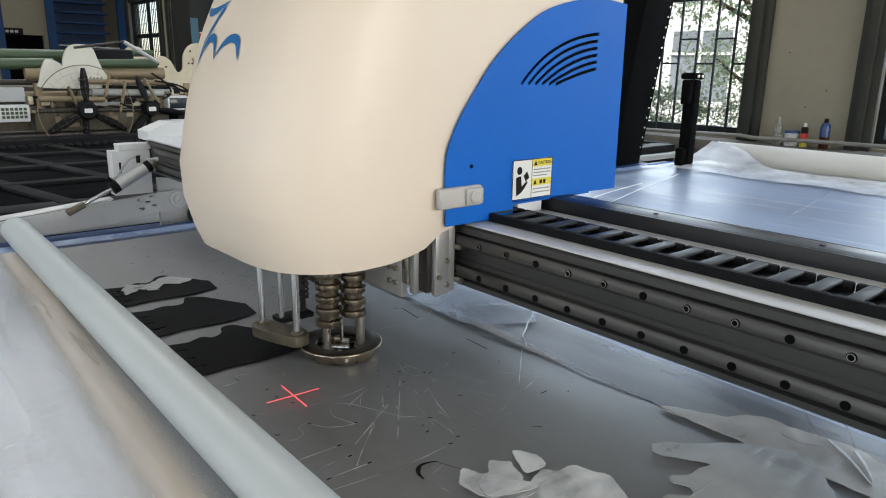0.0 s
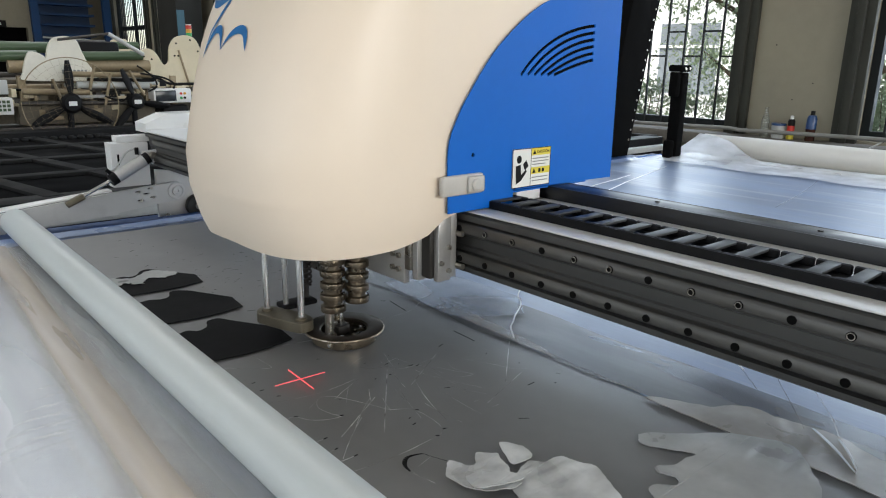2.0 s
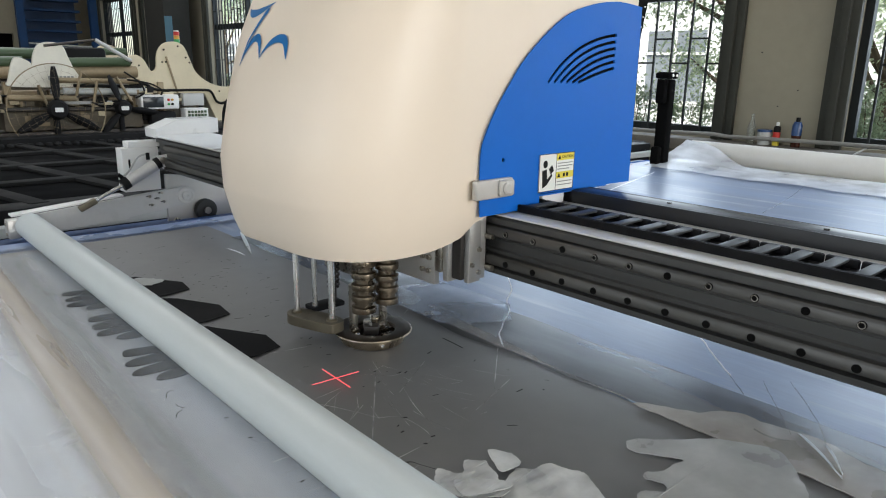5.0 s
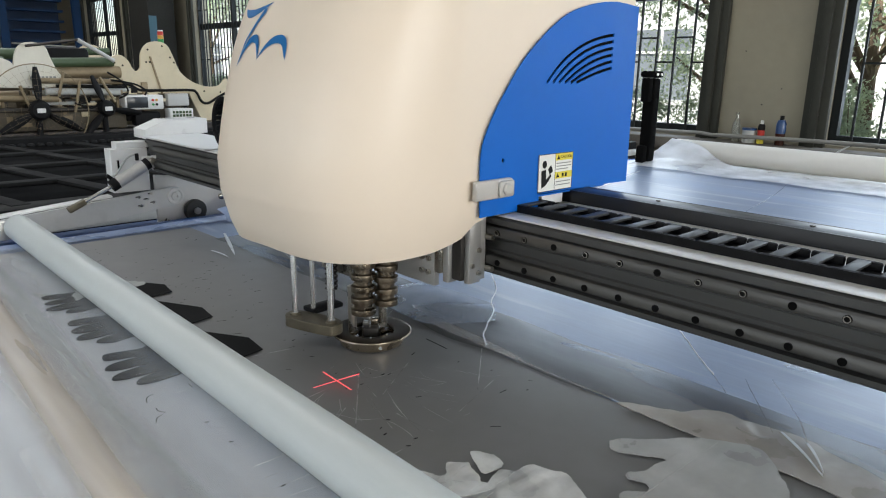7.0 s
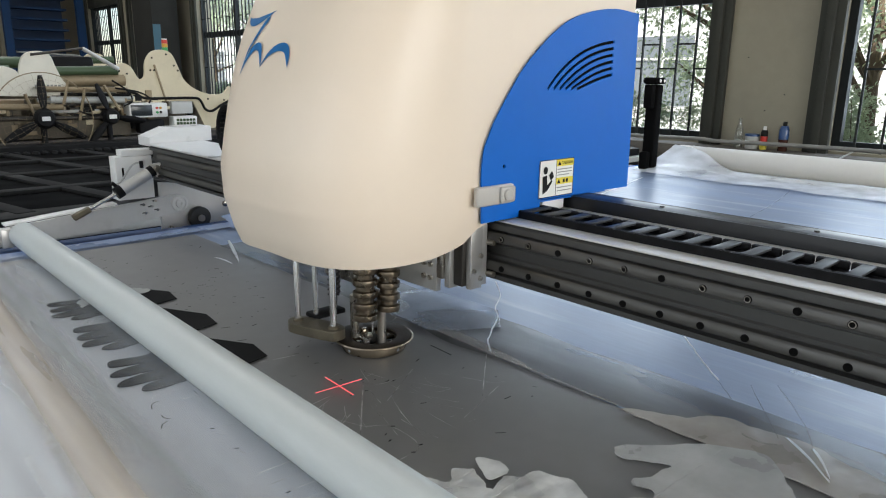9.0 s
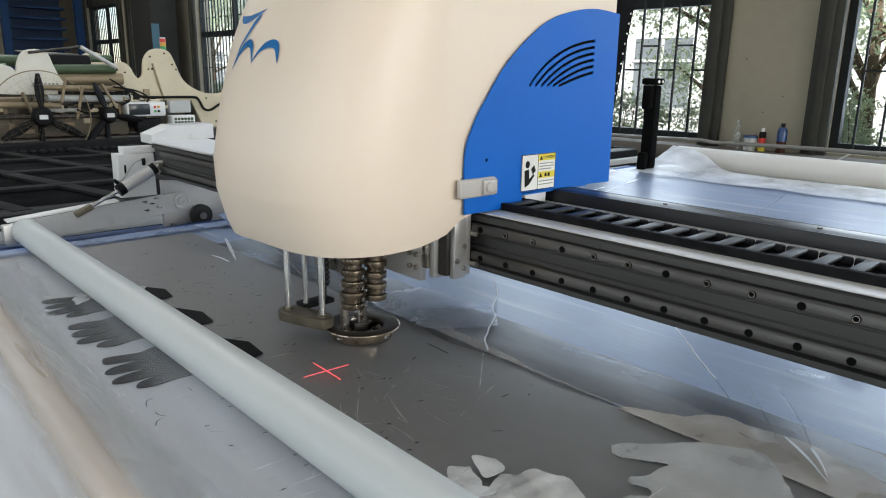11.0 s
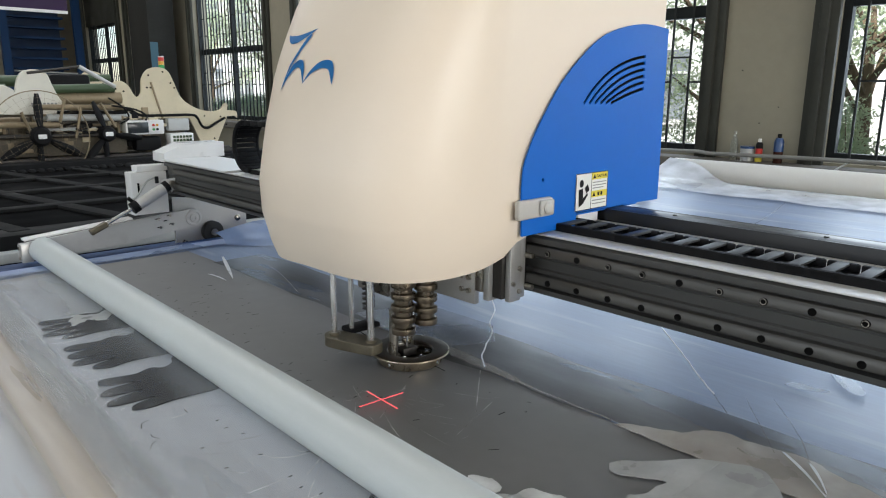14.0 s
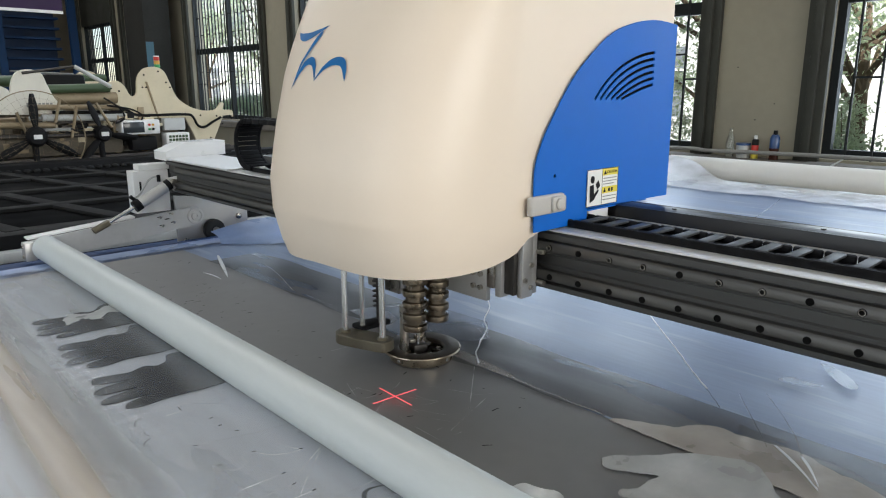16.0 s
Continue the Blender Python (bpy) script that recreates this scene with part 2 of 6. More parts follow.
M_MACHINE = mat("machine_cream", (0.62, 0.54, 0.38), 0.45, vary=0.08, scale=4, spots=0.12)
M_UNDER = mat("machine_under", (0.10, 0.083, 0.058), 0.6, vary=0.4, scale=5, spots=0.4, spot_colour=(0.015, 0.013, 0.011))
M_GREEN = mat("green_bar", (0.055, 0.09, 0.045), 0.45, vary=0.15, scale=5)
M_TAN = mat("tan_metal", (0.27, 0.21, 0.13), 0.5, 0.3, vary=0.25, scale=6, spots=0.3)
M_BLUESTEEL = mat("blue_steel", (0.005, 0.032, 0.10), 0.55, vary=0.2, scale=3, spec=0.3)
M_PAPER = mat("white_paper_roll", (0.78, 0.755, 0.70), 0.6, vary=0.05, scale=5, bump=0.2, bump_scale=8)
M_TISSUE = film_mat("white_film_heap", (0.80, 0.83, 0.89), 0.60, rough=0.35, vary=0.25, scale=6, bump=0.6)
M_YELLOW = mat("sticker_yellow", (0.72, 0.60, 0.06), 0.45, vary=0.04)
M_STICKER = mat("sticker_white", (0.78, 0.78, 0.74), 0.4, vary=0.03)
M_INK = mat("ink", (0.012, 0.012, 0.012), 0.6, vary=0.1, spec=0.1)
M_INKGREY = mat("ink_grey", (0.25, 0.25, 0.24), 0.5, vary=0.1)
M_RED = mat("red_plastic", (0.55, 0.03, 0.02), 0.4, vary=0.05)
M_AMBER = mat("amber_plastic", (0.6, 0.30, 0.03), 0.4, vary=0.05)
M_GREENLAMP = mat("green_lens", (0.03, 0.3, 0.08), 0.4, vary=0.05)
M_LASER = glow_mat("laser_red", (1.0, 0.10, 0.12), 0.9)
M_GLASS = glass_mat("clear_bottle", (0.85, 0.9, 0.88))
M_BLUEBOTTLE = mat("blue_bottle", (0.02, 0.06, 0.17), 0.3, vary=0.1)
M_LEAF = mat("leaf", (0.13, 0.155, 0.115), 0.6, vary=0.5, scale=2.0, spec=0.2)
M_LEAF2 = mat("leaf_light", (0.24, 0.28, 0.19), 0.6, vary=0.4, scale=2.0, spec=0.2)
for leaf_mat, tone in ((M_LEAF, (0.24, 0.29, 0.19)), (M_LEAF2, (0.38, 0.43, 0.31))):
    lnt = leaf_mat.node_tree
    thru, both = lnt.nodes.new("ShaderNodeBsdfTranslucent"), lnt.nodes.new("ShaderNodeAddShader")
    thru.inputs["Color"].default_value = (*tone, 1)
    lnt.links.new(lnt.nodes["Principled BSDF"].outputs[0], both.inputs[0]), lnt.links.new(thru.outputs[0], both.inputs[1])
    lnt.links.new(both.outputs[0], lnt.nodes["Material Output"].inputs["Surface"])
M_BARK = mat("bark", (0.12, 0.09, 0.06), 0.9, vary=0.3, scale=6, bump=0.4)
M_SOIL = mat("yard", (0.40, 0.39, 0.36), 0.9, vary=0.2, scale=0.8)
M_FACADE = mat("pale_facade", (0.82, 0.83, 0.83), 0.8, vary=0.05, scale=0.7)
M_PANE = mat("dark_pane", (0.22, 0.25, 0.27), 0.15, vary=0.2, scale=1)
M_SCREEN = mat("screen", (0.03, 0.035, 0.04), 0.2, vary=0.1)
M_PALEGREY = mat("pale_grey", (0.45, 0.46, 0.45), 0.5, vary=0.08)


# ---------------------------------------------------------------- building helpers
def mesh_of(bm, name, smooth=True):
    bmesh.ops.recalc_face_normals(bm, faces=bm.faces)
    me = bpy.data.meshes.new(name)
    bm.to_mesh(me)
    bm.free()
    if smooth:
        for p in me.polygons:
            p.use_smooth = True
        me.set_sharp_from_angle(angle=radians(32))
    return me


def part(name, bm, material, parent=None, label="", at=None):
    me = bm if isinstance(bm, bpy.types.Mesh) else mesh_of(bm, name)
    if material and not me.materials:
        me.materials.append(material)
    ob = new(name, me)
    if parent:
        ob.parent = parent
    if at:
        ob.location = at
    if label:
        tagged(ob, label)
    return ob


def thing(name, label, category, at=(0, 0, 0), group="", kind=""):
    ob = new(name)
    ob.location = at
    ob.empty_display_size = 0.1
    return tagged(ob, label, category, group, kind)


def box(lo, hi, bevel=0.0, bm=None, seg=2, m=None):
    bm = bm or bmesh.new()
    vs = [bm.verts.new((x, y, z)) for x in (lo[0], hi[0]) for y in (lo[1], hi[1]) for z in (lo[2], hi[2])]
    fs = [bm.faces.new([vs[i] for i in q]) for q in ((0, 1, 3, 2), (4, 6, 7, 5), (0, 4, 5, 1), (2, 3, 7, 6), (0, 2, 6, 4), (1, 5, 7, 3))]
    if bevel:
        es = list({e for f in fs for e in f.edges})
        r = bmesh.ops.bevel(bm, geom=es, offset=bevel, segments=seg, profile=0.5, affect="EDGES")
        vs = list({v for v in r["verts"]} | {v for v in vs if v.is_valid})
    if m:
        bmesh.ops.transform(bm, matrix=m, verts=[v for v in vs if v.is_valid])
    return bm


def rod(p, q, r, bm=None, seg=20, r2=None, caps=True):
    bm = bm or bmesh.new()
    p, q = Vector(p), Vector(q)
    m = Matrix.Translation((p + q) / 2) @ (q - p).to_track_quat("Z", "Y").to_matrix().to_4x4()
    bmesh.ops.create_cone(bm, cap_ends=caps, segments=seg, radius1=r, radius2=r if r2 is None else r2, depth=(q - p).length, matrix=m)
    return bm


def lathe(profile, centre=(0, 0, 0), seg=40, bm=None, m=None):
    """Turned body: (radius, height) pairs round the vertical through centre."""
    bm = bm or bmesh.new()
    rings = []
    for r, z in profile:
        ring = []
        for i in range(seg):
            a = 2 * math.pi * i / seg
            v = Vector((r * math.cos(a), r * math.sin(a), z))
            if m:
                v = m @ v
            ring.append(bm.verts.new(v + Vector(centre)))
        rings.append(ring)
    for a, b in zip(rings, rings[1:]):
        for i in range(seg):
            bm.faces.new((a[i], a[(i + 1) % seg], b[(i + 1) % seg], b[i]))
    if profile[0] == profile[-1]:
        bmesh.ops.remove_doubles(bm, verts=rings[0] + rings[-1], dist=1e-7)
        return bm
    if profile[0][0] > 1e-4:
        bm.faces.new(list(reversed(rings[0])))
    if profile[-1][0] > 1e-4:
        bm.faces.new(rings[-1])
    return bm


def plate(loops, thick, m=None, bevel=0.0):
    """A flat plate cut to outlines (first outer, then holes); thick along its normal, centred."""
    cu = bpy.data.curves.new("cut", "CURVE")
    cu.dimensions, cu.fill_mode, cu.extrude, cu.bevel_depth = "2D", "BOTH", thick / 2, bevel
    for loop in loops:
        s = cu.splines.new("POLY")
        s.points.add(len(loop) - 1)
        s.use_cyclic_u = True
        for pt, (x, y) in zip(s.points, loop):
            pt.co = (x, y, 0, 1)
    ob = bpy.data.objects.new("cut", cu)
    me = bpy.data.meshes.new_from_object(ob)
    bpy.data.objects.remove(ob)
    me.materials.clear()
    if m:
        me.transform(m)
    bm = bmesh.new()
    bm.from_mesh(me)
    bmesh.ops.remove_doubles(bm, verts=bm.verts, dist=1e-5)
    bm.to_mesh(me)
    bm.free()
    for p in me.polygons:
        p.use_smooth = False
    return me


def tube(points, r, bm=None, seg=10):
    """A bent pipe through points."""
    bm = bm or bmesh.new()
    pts = [Vector(p) for p in points]
    rings = []
    for i, p in enumerate(pts):
        d = (pts[min(i + 1, len(pts) - 1)] - pts[max(i - 1, 0)]).normalized()
        side = d.cross(Vector((0, 0, 1)))
        side = side.normalized() if side.length > 1e-3 else Vector((1, 0, 0))
        up = side.cross(d)
        rings.append([bm.verts.new(p + r * (math.cos(a) * side + math.sin(a) * up)) for a in [2 * math.pi * k / seg for k in range(seg)]])
    for a, b in zip(rings, rings[1:]):
        for i in range(seg):
            bm.faces.new((a[i], a[(i + 1) % seg], b[(i + 1) % seg], b[i]))
    bm.faces.new(list(reversed(rings[0])))
    bm.faces.new(rings[-1])
    return bm


def smooth_loop(pts, steps=4, closed=True):
    """A rounded outline through corner points (Catmull-Rom)."""
    out, k = [], len(pts)
    for i in range(k if closed else k - 1):
        if closed:
            p0, p1, p2, p3 = (Vector((*pts[(i + j) % k], 0)) for j in (-1, 0, 1, 2))
        else:
            p0, p1, p2, p3 = (Vector((*pts[min(max(i + j, 0), k - 1)], 0)) for j in (-1, 0, 1, 2))
        for s in range(steps):
            u = s / steps
            v = 0.5 * (2 * p1 + (p2 - p0) * u + (2 * p0 - 5 * p1 + 4 * p2 - p3) * u * u + (3 * p1 - p0 - 3 * p2 + p3) * u ** 3)
            out.append((v.x, v.y))
    if not closed:
        out.append(tuple(pts[-1]))
    return out


def text_mesh(words, height, m):
    cu = bpy.data.curves.new("words", "FONT")
    cu.body, cu.size, cu.extrude = words, height, 0.0002
    ob = bpy.data.objects.new("words", cu)
    me = bpy.data.meshes.new_from_object(ob)
    bpy.data.objects.remove(ob)
    me.materials.clear()
    me.transform(m)
    return me


XZ = Matrix(((1, 0, 0, 0), (0, 0, -1, 0), (0, 1, 0, 0), (0, 0, 0, 1)))  # flat x, y to upright x, z; normal towards -y
YZ = Matrix(((0, 0, -1, 0), (-1, 0, 0, 0), (0, 1, 0, 0), (0, 0, 0, 1)))  # flat x, y to upright -y, z; normal towards -x

# ---------------------------------------------------------------- building shell
def hall():
    part("floor", box((WEST_X - 0.3, SOUTH_Y - 0.3, -0.2), (WALL_X + 0.3, NORTH_Y + 0.3, 0)), M_CONC)
    ceil = bmesh.new()
    xs = [WEST_X - 0.3, -4.4, -1.6, 0.4, 3.2, WALL_X + 0.3]
    ys = sorted([SOUTH_Y - 0.3, NORTH_Y + 0.3] + [v for s in ADDED_SKYLIGHTS for v in s[2:]])
    for a, b in zip(xs, xs[1:]):
        for c, d in zip(ys, ys[1:]):
            if not any(s[0] <= a and b <= s[1] and s[2] <= c and d <= s[3] for s in ADDED_SKYLIGHTS):
                box((a, c, ROOF_Z), (b, d, ROOF_Z + 0.2), bm=ceil)
    part("ceiling", ceil, M_CEIL)
    # opaque panels above the added openings keep the sun out
    for x0, x1, y0, y1 in ADDED_SKYLIGHTS:
        tagged(part("roof_light", box((x0 - 0.1, y0 - 0.1, ROOF_Z + 0.30), (x1 + 0.1, y1 + 0.1, ROOF_Z + 0.34)), M_WHITE), "opaque white panel over an added roof opening, keeps the sun out", "roof light", kind="structure")
    bm = box((WALL_X, SOUTH_Y, 0), (WALL_X + 0.28, NORTH_Y, SILL))
    box((WALL_X, SOUTH_Y, LINTEL), (WALL_X + 0.28, NORTH_Y, ROOF_Z), bm=bm)
    edges = [SOUTH_Y] + [v for w in WINDOWS for v in w] + [NORTH_Y]
    for a, b in zip(edges[::2], edges[1::2]):
        box((WALL_X, a, SILL), (WALL_X + 0.28, b, LINTEL), bm=bm)
    part("wall_east", bm, M_WALL)
    bm = box((WEST_X - 0.28, SOUTH_Y, 0), (WEST_X, NORTH_Y, 1.4))
    box((WEST_X - 0.28, SOUTH_Y, 4.6), (WEST_X, NORTH_Y, ROOF_Z), bm=bm)
    ys = [SOUTH_Y, -7.2, -2.8, -1.2, 3.2, 4.8, 9.2, 10.8, 15.2, NORTH_Y]
    for a, b in zip(ys[::2], ys[1::2]):
        box((WEST_X - 0.28, a, 1.4), (WEST_X, b, 4.6), bm=bm)
    part("wall_west", bm, M_WALL)
    bm = box((WEST_X, SOUTH_Y - 0.25, 0), (WALL_X, SOUTH_Y, 1.3))
    box((WEST_X, SOUTH_Y - 0.25, 4.5), (WALL_X, SOUTH_Y, ROOF_Z), bm=bm)
    xs = [WEST_X, -5.5, -2.9, -0.9, 1.7, 2.7, 5.3, WALL_X]
    for a, b in zip(xs[::2], xs[1::2]):
        box((a, SOUTH_Y - 0.25, 1.3), (b, SOUTH_Y, 4.5), bm=bm)
    part("wall_south", bm, M_WALL)
    # end wall with a dark doorway
    bm = box((WEST_X, NORTH_Y, 0), (3.0, NORTH_Y + 0.25, ROOF_Z))
    box((4.0, NORTH_Y, 0), (WALL_X, NORTH_Y + 0.25, ROOF_Z), bm=bm)
    box((3.0, NORTH_Y, 2.0), (4.0, NORTH_Y + 0.25, ROOF_Z), bm=bm)
    part("wall_north", bm, M_WALL)
    # black panel closes the doorway and stands for the unlit space behind
    part("door_1", box((2.95, NORTH_Y + 0.2, 0), (4.05, NORTH_Y + 0.26, 2.05)), M_BED)
    for ob in bpy.data.objects:
        if ob.name in ("floor", "ceiling", "wall_east", "wall_west", "wall_south", "wall_north", "door_1"):
            tagged(ob, {"floor": "grey concrete factory floor", "ceiling": "pale grey painted factory ceiling", "door_1": "black panel set behind the doorway for its dark inside"}.get(ob.name, "cream painted factory wall with window openings"), ob.name.split("_")[0], kind="structure")
    # dark facings at both sides of the openings
    for a, b in WINDOWS:
        for lo, hi in ((a - 0.16, a + 0.02), (b - 0.02, b + 0.16)):
            ob = part("trim", box((WALL_X - 0.05, lo, SILL - 0.02), (WALL_X - 0.002, hi, LINTEL + 0.1), 0.006), M_JAMB)
            tagged(ob, "dark grey green painted window jamb facing", "trim", kind="structure")
            ob = part("trim", box((WALL_X - 0.09, (lo + hi) / 2 - 0.03, SILL - 0.02), (WALL_X - 0.052, (lo + hi) / 2 + 0.03, LINTEL + 0.1), 0.005), M_JAMB)
            tagged(ob, "dark raised moulding on the window jamb", "trim", kind="structure")
    ob = part("window_ledge", box((WALL_X - 0.26, SOUTH_Y + 0.1, SILL - 0.12), (WALL_X - 0.003, NORTH_Y - 0.1, SILL - 0.02), 0.012), M_LEDGE)
    tagged(ob, "worn dusty concrete ledge under the windows", "ledge", kind="structure")
    # free-standing dark pillar before the far windows
    ob = part("pillar", box((5.05, 13.35, 0), (5.55, 14.3, ROOF_Z), 0.02), M_PILLAR)
    tagged(ob, "dark grey square factory pillar", "pillar", kind="structure")


def window(i, a, b, top=LINTEL):
    w = thing("window_%d" % (i + 1), "dark steel factory window with a welded security grille", "window", (WALL_X + 0.12, 0, 0), kind="structure")
    t = 0.035
    bm = box((-t, a, SILL), (t, a + 0.06, top))
    box((-t, b - 0.06, SILL), (t, b, top), bm=bm)
    box((-t, a + 0.06, SILL), (t, b - 0.06, SILL + 0.07), bm=bm)
    box((-t, a + 0.06, top - 0.06), (t, b - 0.06, top), bm=bm)
    part("window_frame", bm, M_WINFRAME, w)
    mid = (a + b) / 2
    part("mullion", box((-0.03, mid - 0.045, SILL + 0.07), (0.03, mid + 0.045, top - 0.06)), M_WINFRAME, w)
    for z in (2.02, 3.2, 4.5) if top > 3.5 else (2.02,):
        part("transom", box((-0.028, a + 0.06, z - 0.05), (0.028, b - 0.06, z + 0.05)), M_WINFRAME, w)
    n = round((b - a) / (0.178 if b < 9 else 0.12))
    step = (b - a) / n
    bar = mesh_of(box((-0.008, -0.008, SILL), (0.008, 0.008, top)), "bar")
    rung = mesh_of(box((-0.007, 0.007, -0.008), (0.007, step - 0.007, 0.008)), "rung")
    for k in range(1, n):
        part("bar", bar, M_BAR, w, at=(-0.075, b - k * step, 0))
    for k in range(1, n):
        for z in [v for v in ((1.43, 2.3, 3.1, 4.0, 4.9) if k % 2 else (1.64, 2.6, 3.5, 4.3, 5.2)) if v < top - 0.1]:
            part("rung", rung, M_BAR, w, at=(-0.075, b - (k + 1) * step, z))


hall()
for i, (a, b) in enumerate(WINDOWS):
    window(i, a, b, 2.85 if a > 14 else LINTEL)
    if a > 14:
        tagged(part("wall_infill", box((WALL_X + 0.02, a, 2.85), (WALL_X + 0.25, b, LINTEL)), M_JAMB), "dark grey panel above the low far window", "wall", kind="structure")

# ---------------------------------------------------------------- outside the windows
def outside():
    ob = part("ground", box((WALL_X + 0.3, -150, -0.5), (400, 300, -0.3)), M_SOIL)
    tagged(ob, "pale paved yard outside the factory", "ground", kind="structure")
    b = thing("factory_building", "pale plastered building with rows of windows across the yard", "building", (15.5, 0, -0.3))
    part("wall", box((0, -14, 0), (6, 40, 7.0)), M_FACADE, b)
    part("roof", box((-0.4, -14.4, 7.0), (6.4, 40.4, 7.3)), M_PALEGREY, b)
    pane = mesh_of(box((-0.03, -0.75, 0), (0.02, 0.75, 1.6)), "window")
    rim = mesh_of(box((-0.07, -0.85, -0.12), (-0.032, 0.85, -0.02)), "sill")
    cross = box((-0.06, -0.03, 0), (-0.032, 0.03, 1.6))
    box((-0.06, -0.75, 1.05), (-0.032, -0.03, 1.11), bm=cross), box((-0.06, 0.03, 1.05), (-0.032, 0.75, 1.11), bm=cross)
    cross = mesh_of(cross, "window_frame")
    for y in range(-12, 40, 3):
        for z in (1.0, 4.2):
            p = part("window", pane, M_PANE, b, at=(0, y, z))
            part("sill", rim, M_WHITE, p)
            part("window_frame", cross, M_WHITE, p)


def leaf_cloud(centres, count, spread, size, seed):
    """Many small bent leaves scattered round the twig ends."""
    rnd = random.Random(seed)
    verts, faces = [], []
    for _ in range(count):
        c = Vector(rnd.choice(centres)) + Vector((rnd.gauss(0, spread), rnd.gauss(0, spread), rnd.gauss(0, spread * 0.7)))
        e = Euler((rnd.uniform(-1.2, 1.2), rnd.uniform(-1.2, 1.2), rnd.uniform(0, 6.3))).to_matrix()
        s = size * rnd.uniform(0.6, 1.4)
        k = len(verts)
        for p in ((-0.5, 0, 0), (0, -0.22, 0.08), (0.5, 0, -0.04), (0, 0.22, 0.08)):
            verts.append(c + e @ (Vector(p) * s))
        faces += [(k, k + 1, k + 2), (k, k + 2, k + 3)]
    me = bpy.data.meshes.new("crown")
    me.from_pydata(verts, [], faces)
    return me


def tree(at, height, seed, leaf):
    rnd = random.Random(seed)
    t = thing("tree", "green leafy tree outside the factory windows", "tree", at, group="trees in the yard")
    bm = rod((0, 0, 0), (0.05, 0.1, height * 0.55), 0.11, seg=10, r2=0.06)
    ends = []
    for i in range(9):
        a, z = i * 2.4 + rnd.random(), height * (0.3 + 0.25 * rnd.random())
        q = (math.cos(a) * height * 0.28, math.sin(a) * height * 0.28, z + height * (0.1 + 0.35 * rnd.random()))
        rod((0.03, 0.05, z), q, 0.04, bm=bm, seg=6, r2=0.012)
        ends += [q, tuple(0.6 * Vector(q) + 0.4 * Vector((0, 0, z)))]
    part("trunk", bm, M_BARK, t)
    part("crown", leaf_cloud(ends, 9500, height * 0.066, 0.072, seed), leaf, t)


def hedge(at, length, height, seed):
    rnd = random.Random(seed)
    t = thing("bush", "dense green shrub border outside the windows", "bush", at, group="shrubs in the yard")
    c = [(rnd.uniform(-0.3, 0.3), rnd.uniform(-length / 2, length / 2), rnd.uniform(0.1, height)) for _ in range(110)]
    bm = bmesh.new()
    for p in c[::4]:
        rod((0, p[1] * 0.9, 0), p, 0.012, bm=bm, seg=5, r2=0.004)
    part("branches", bm, M_BARK, t)
    part("crown", leaf_cloud(c, 14000, 0.10, 0.052, seed), M_LEAF, t)


outside()
for at, hgt, seed, leaf in (((9.3, 6.9, -0.3), 4.6, 3, M_LEAF), ((9.2, 4.5, -0.3), 4.3, 5, M_LEAF), ((9.0, 2.55, -0.3), 4.3, 6, M_LEAF2), ((9.4, 0.6, -0.3), 4.0, 8, M_LEAF2), ((9.6, 11.5, -0.3), 5.0, 11, M_LEAF), ((10.0, 17.0, -0.3), 5.2, 14, M_LEAF), ((10.2, 22.0, -0.3), 5.0, 17, M_LEAF2)):
    tree(at, hgt, seed, leaf)
for k in range(9):
    hedge((8.0 + 0.25 * (k % 3), -0.5 + 2.2 * k, -0.3), 2.3, 1.36 + 0.12 * (k % 2), 40 + k)


# ---------------------------------------------------------------- cutting table
TOP = 0.85
TX0, TX1, TY0, TY1 = -3.2, 3.62, -0.35, 2.20


def cutting_table():
    t = thing("cutting_table", "long fabric cutting table with a blue painted edge rail", "table")
    part("bed", box((TX0, TY0, 0.62), (TX1, TY1, TOP - 0.006), 0.004), M_BED, t)
    part("edge_rail", box((TX0, TY1 + 0.002, 0.70), (TX1 + 0.05, TY1 + 0.105, TOP - 0.012), 0.006), M_STRAP, t, "dark blue painted edge rail")
    part("runway", box((TX0, TY1 + 0.107, 0.70), (TX1 + 0.05, TY1 + 0.26, 0.8125), 0.004), M_STRAP, t, "dark blue painted gantry runway")
    part("edge_rail", box((TX0, TY0 - 0.105, 0.70), (TX1 + 0.05, TY0 - 0.002, TOP - 0.025), 0.006), M_STRAP, t, "dark blue painted edge rail")
    part("rail_lip", box((TX0, TY1 + 0.03, TOP - 0.0118), (TX1 + 0.05, TY1 + 0.05, TOP - 0.0105), 0.003), mat("bright_blue", (0.015, 0.10, 0.40), 0.5, spec=0.2), t, "bright blue lip along the rail")
    for x in (-2.8, -1.2, 0.4, 2.0, 3.4):
        for y in (TY0 + 0.15, TY1 - 0.15):
            part("leg", box((x - 0.05, y - 0.05, 0), (x + 0.05, y + 0.05, 0.62), 0.004), M_TABLE, t)


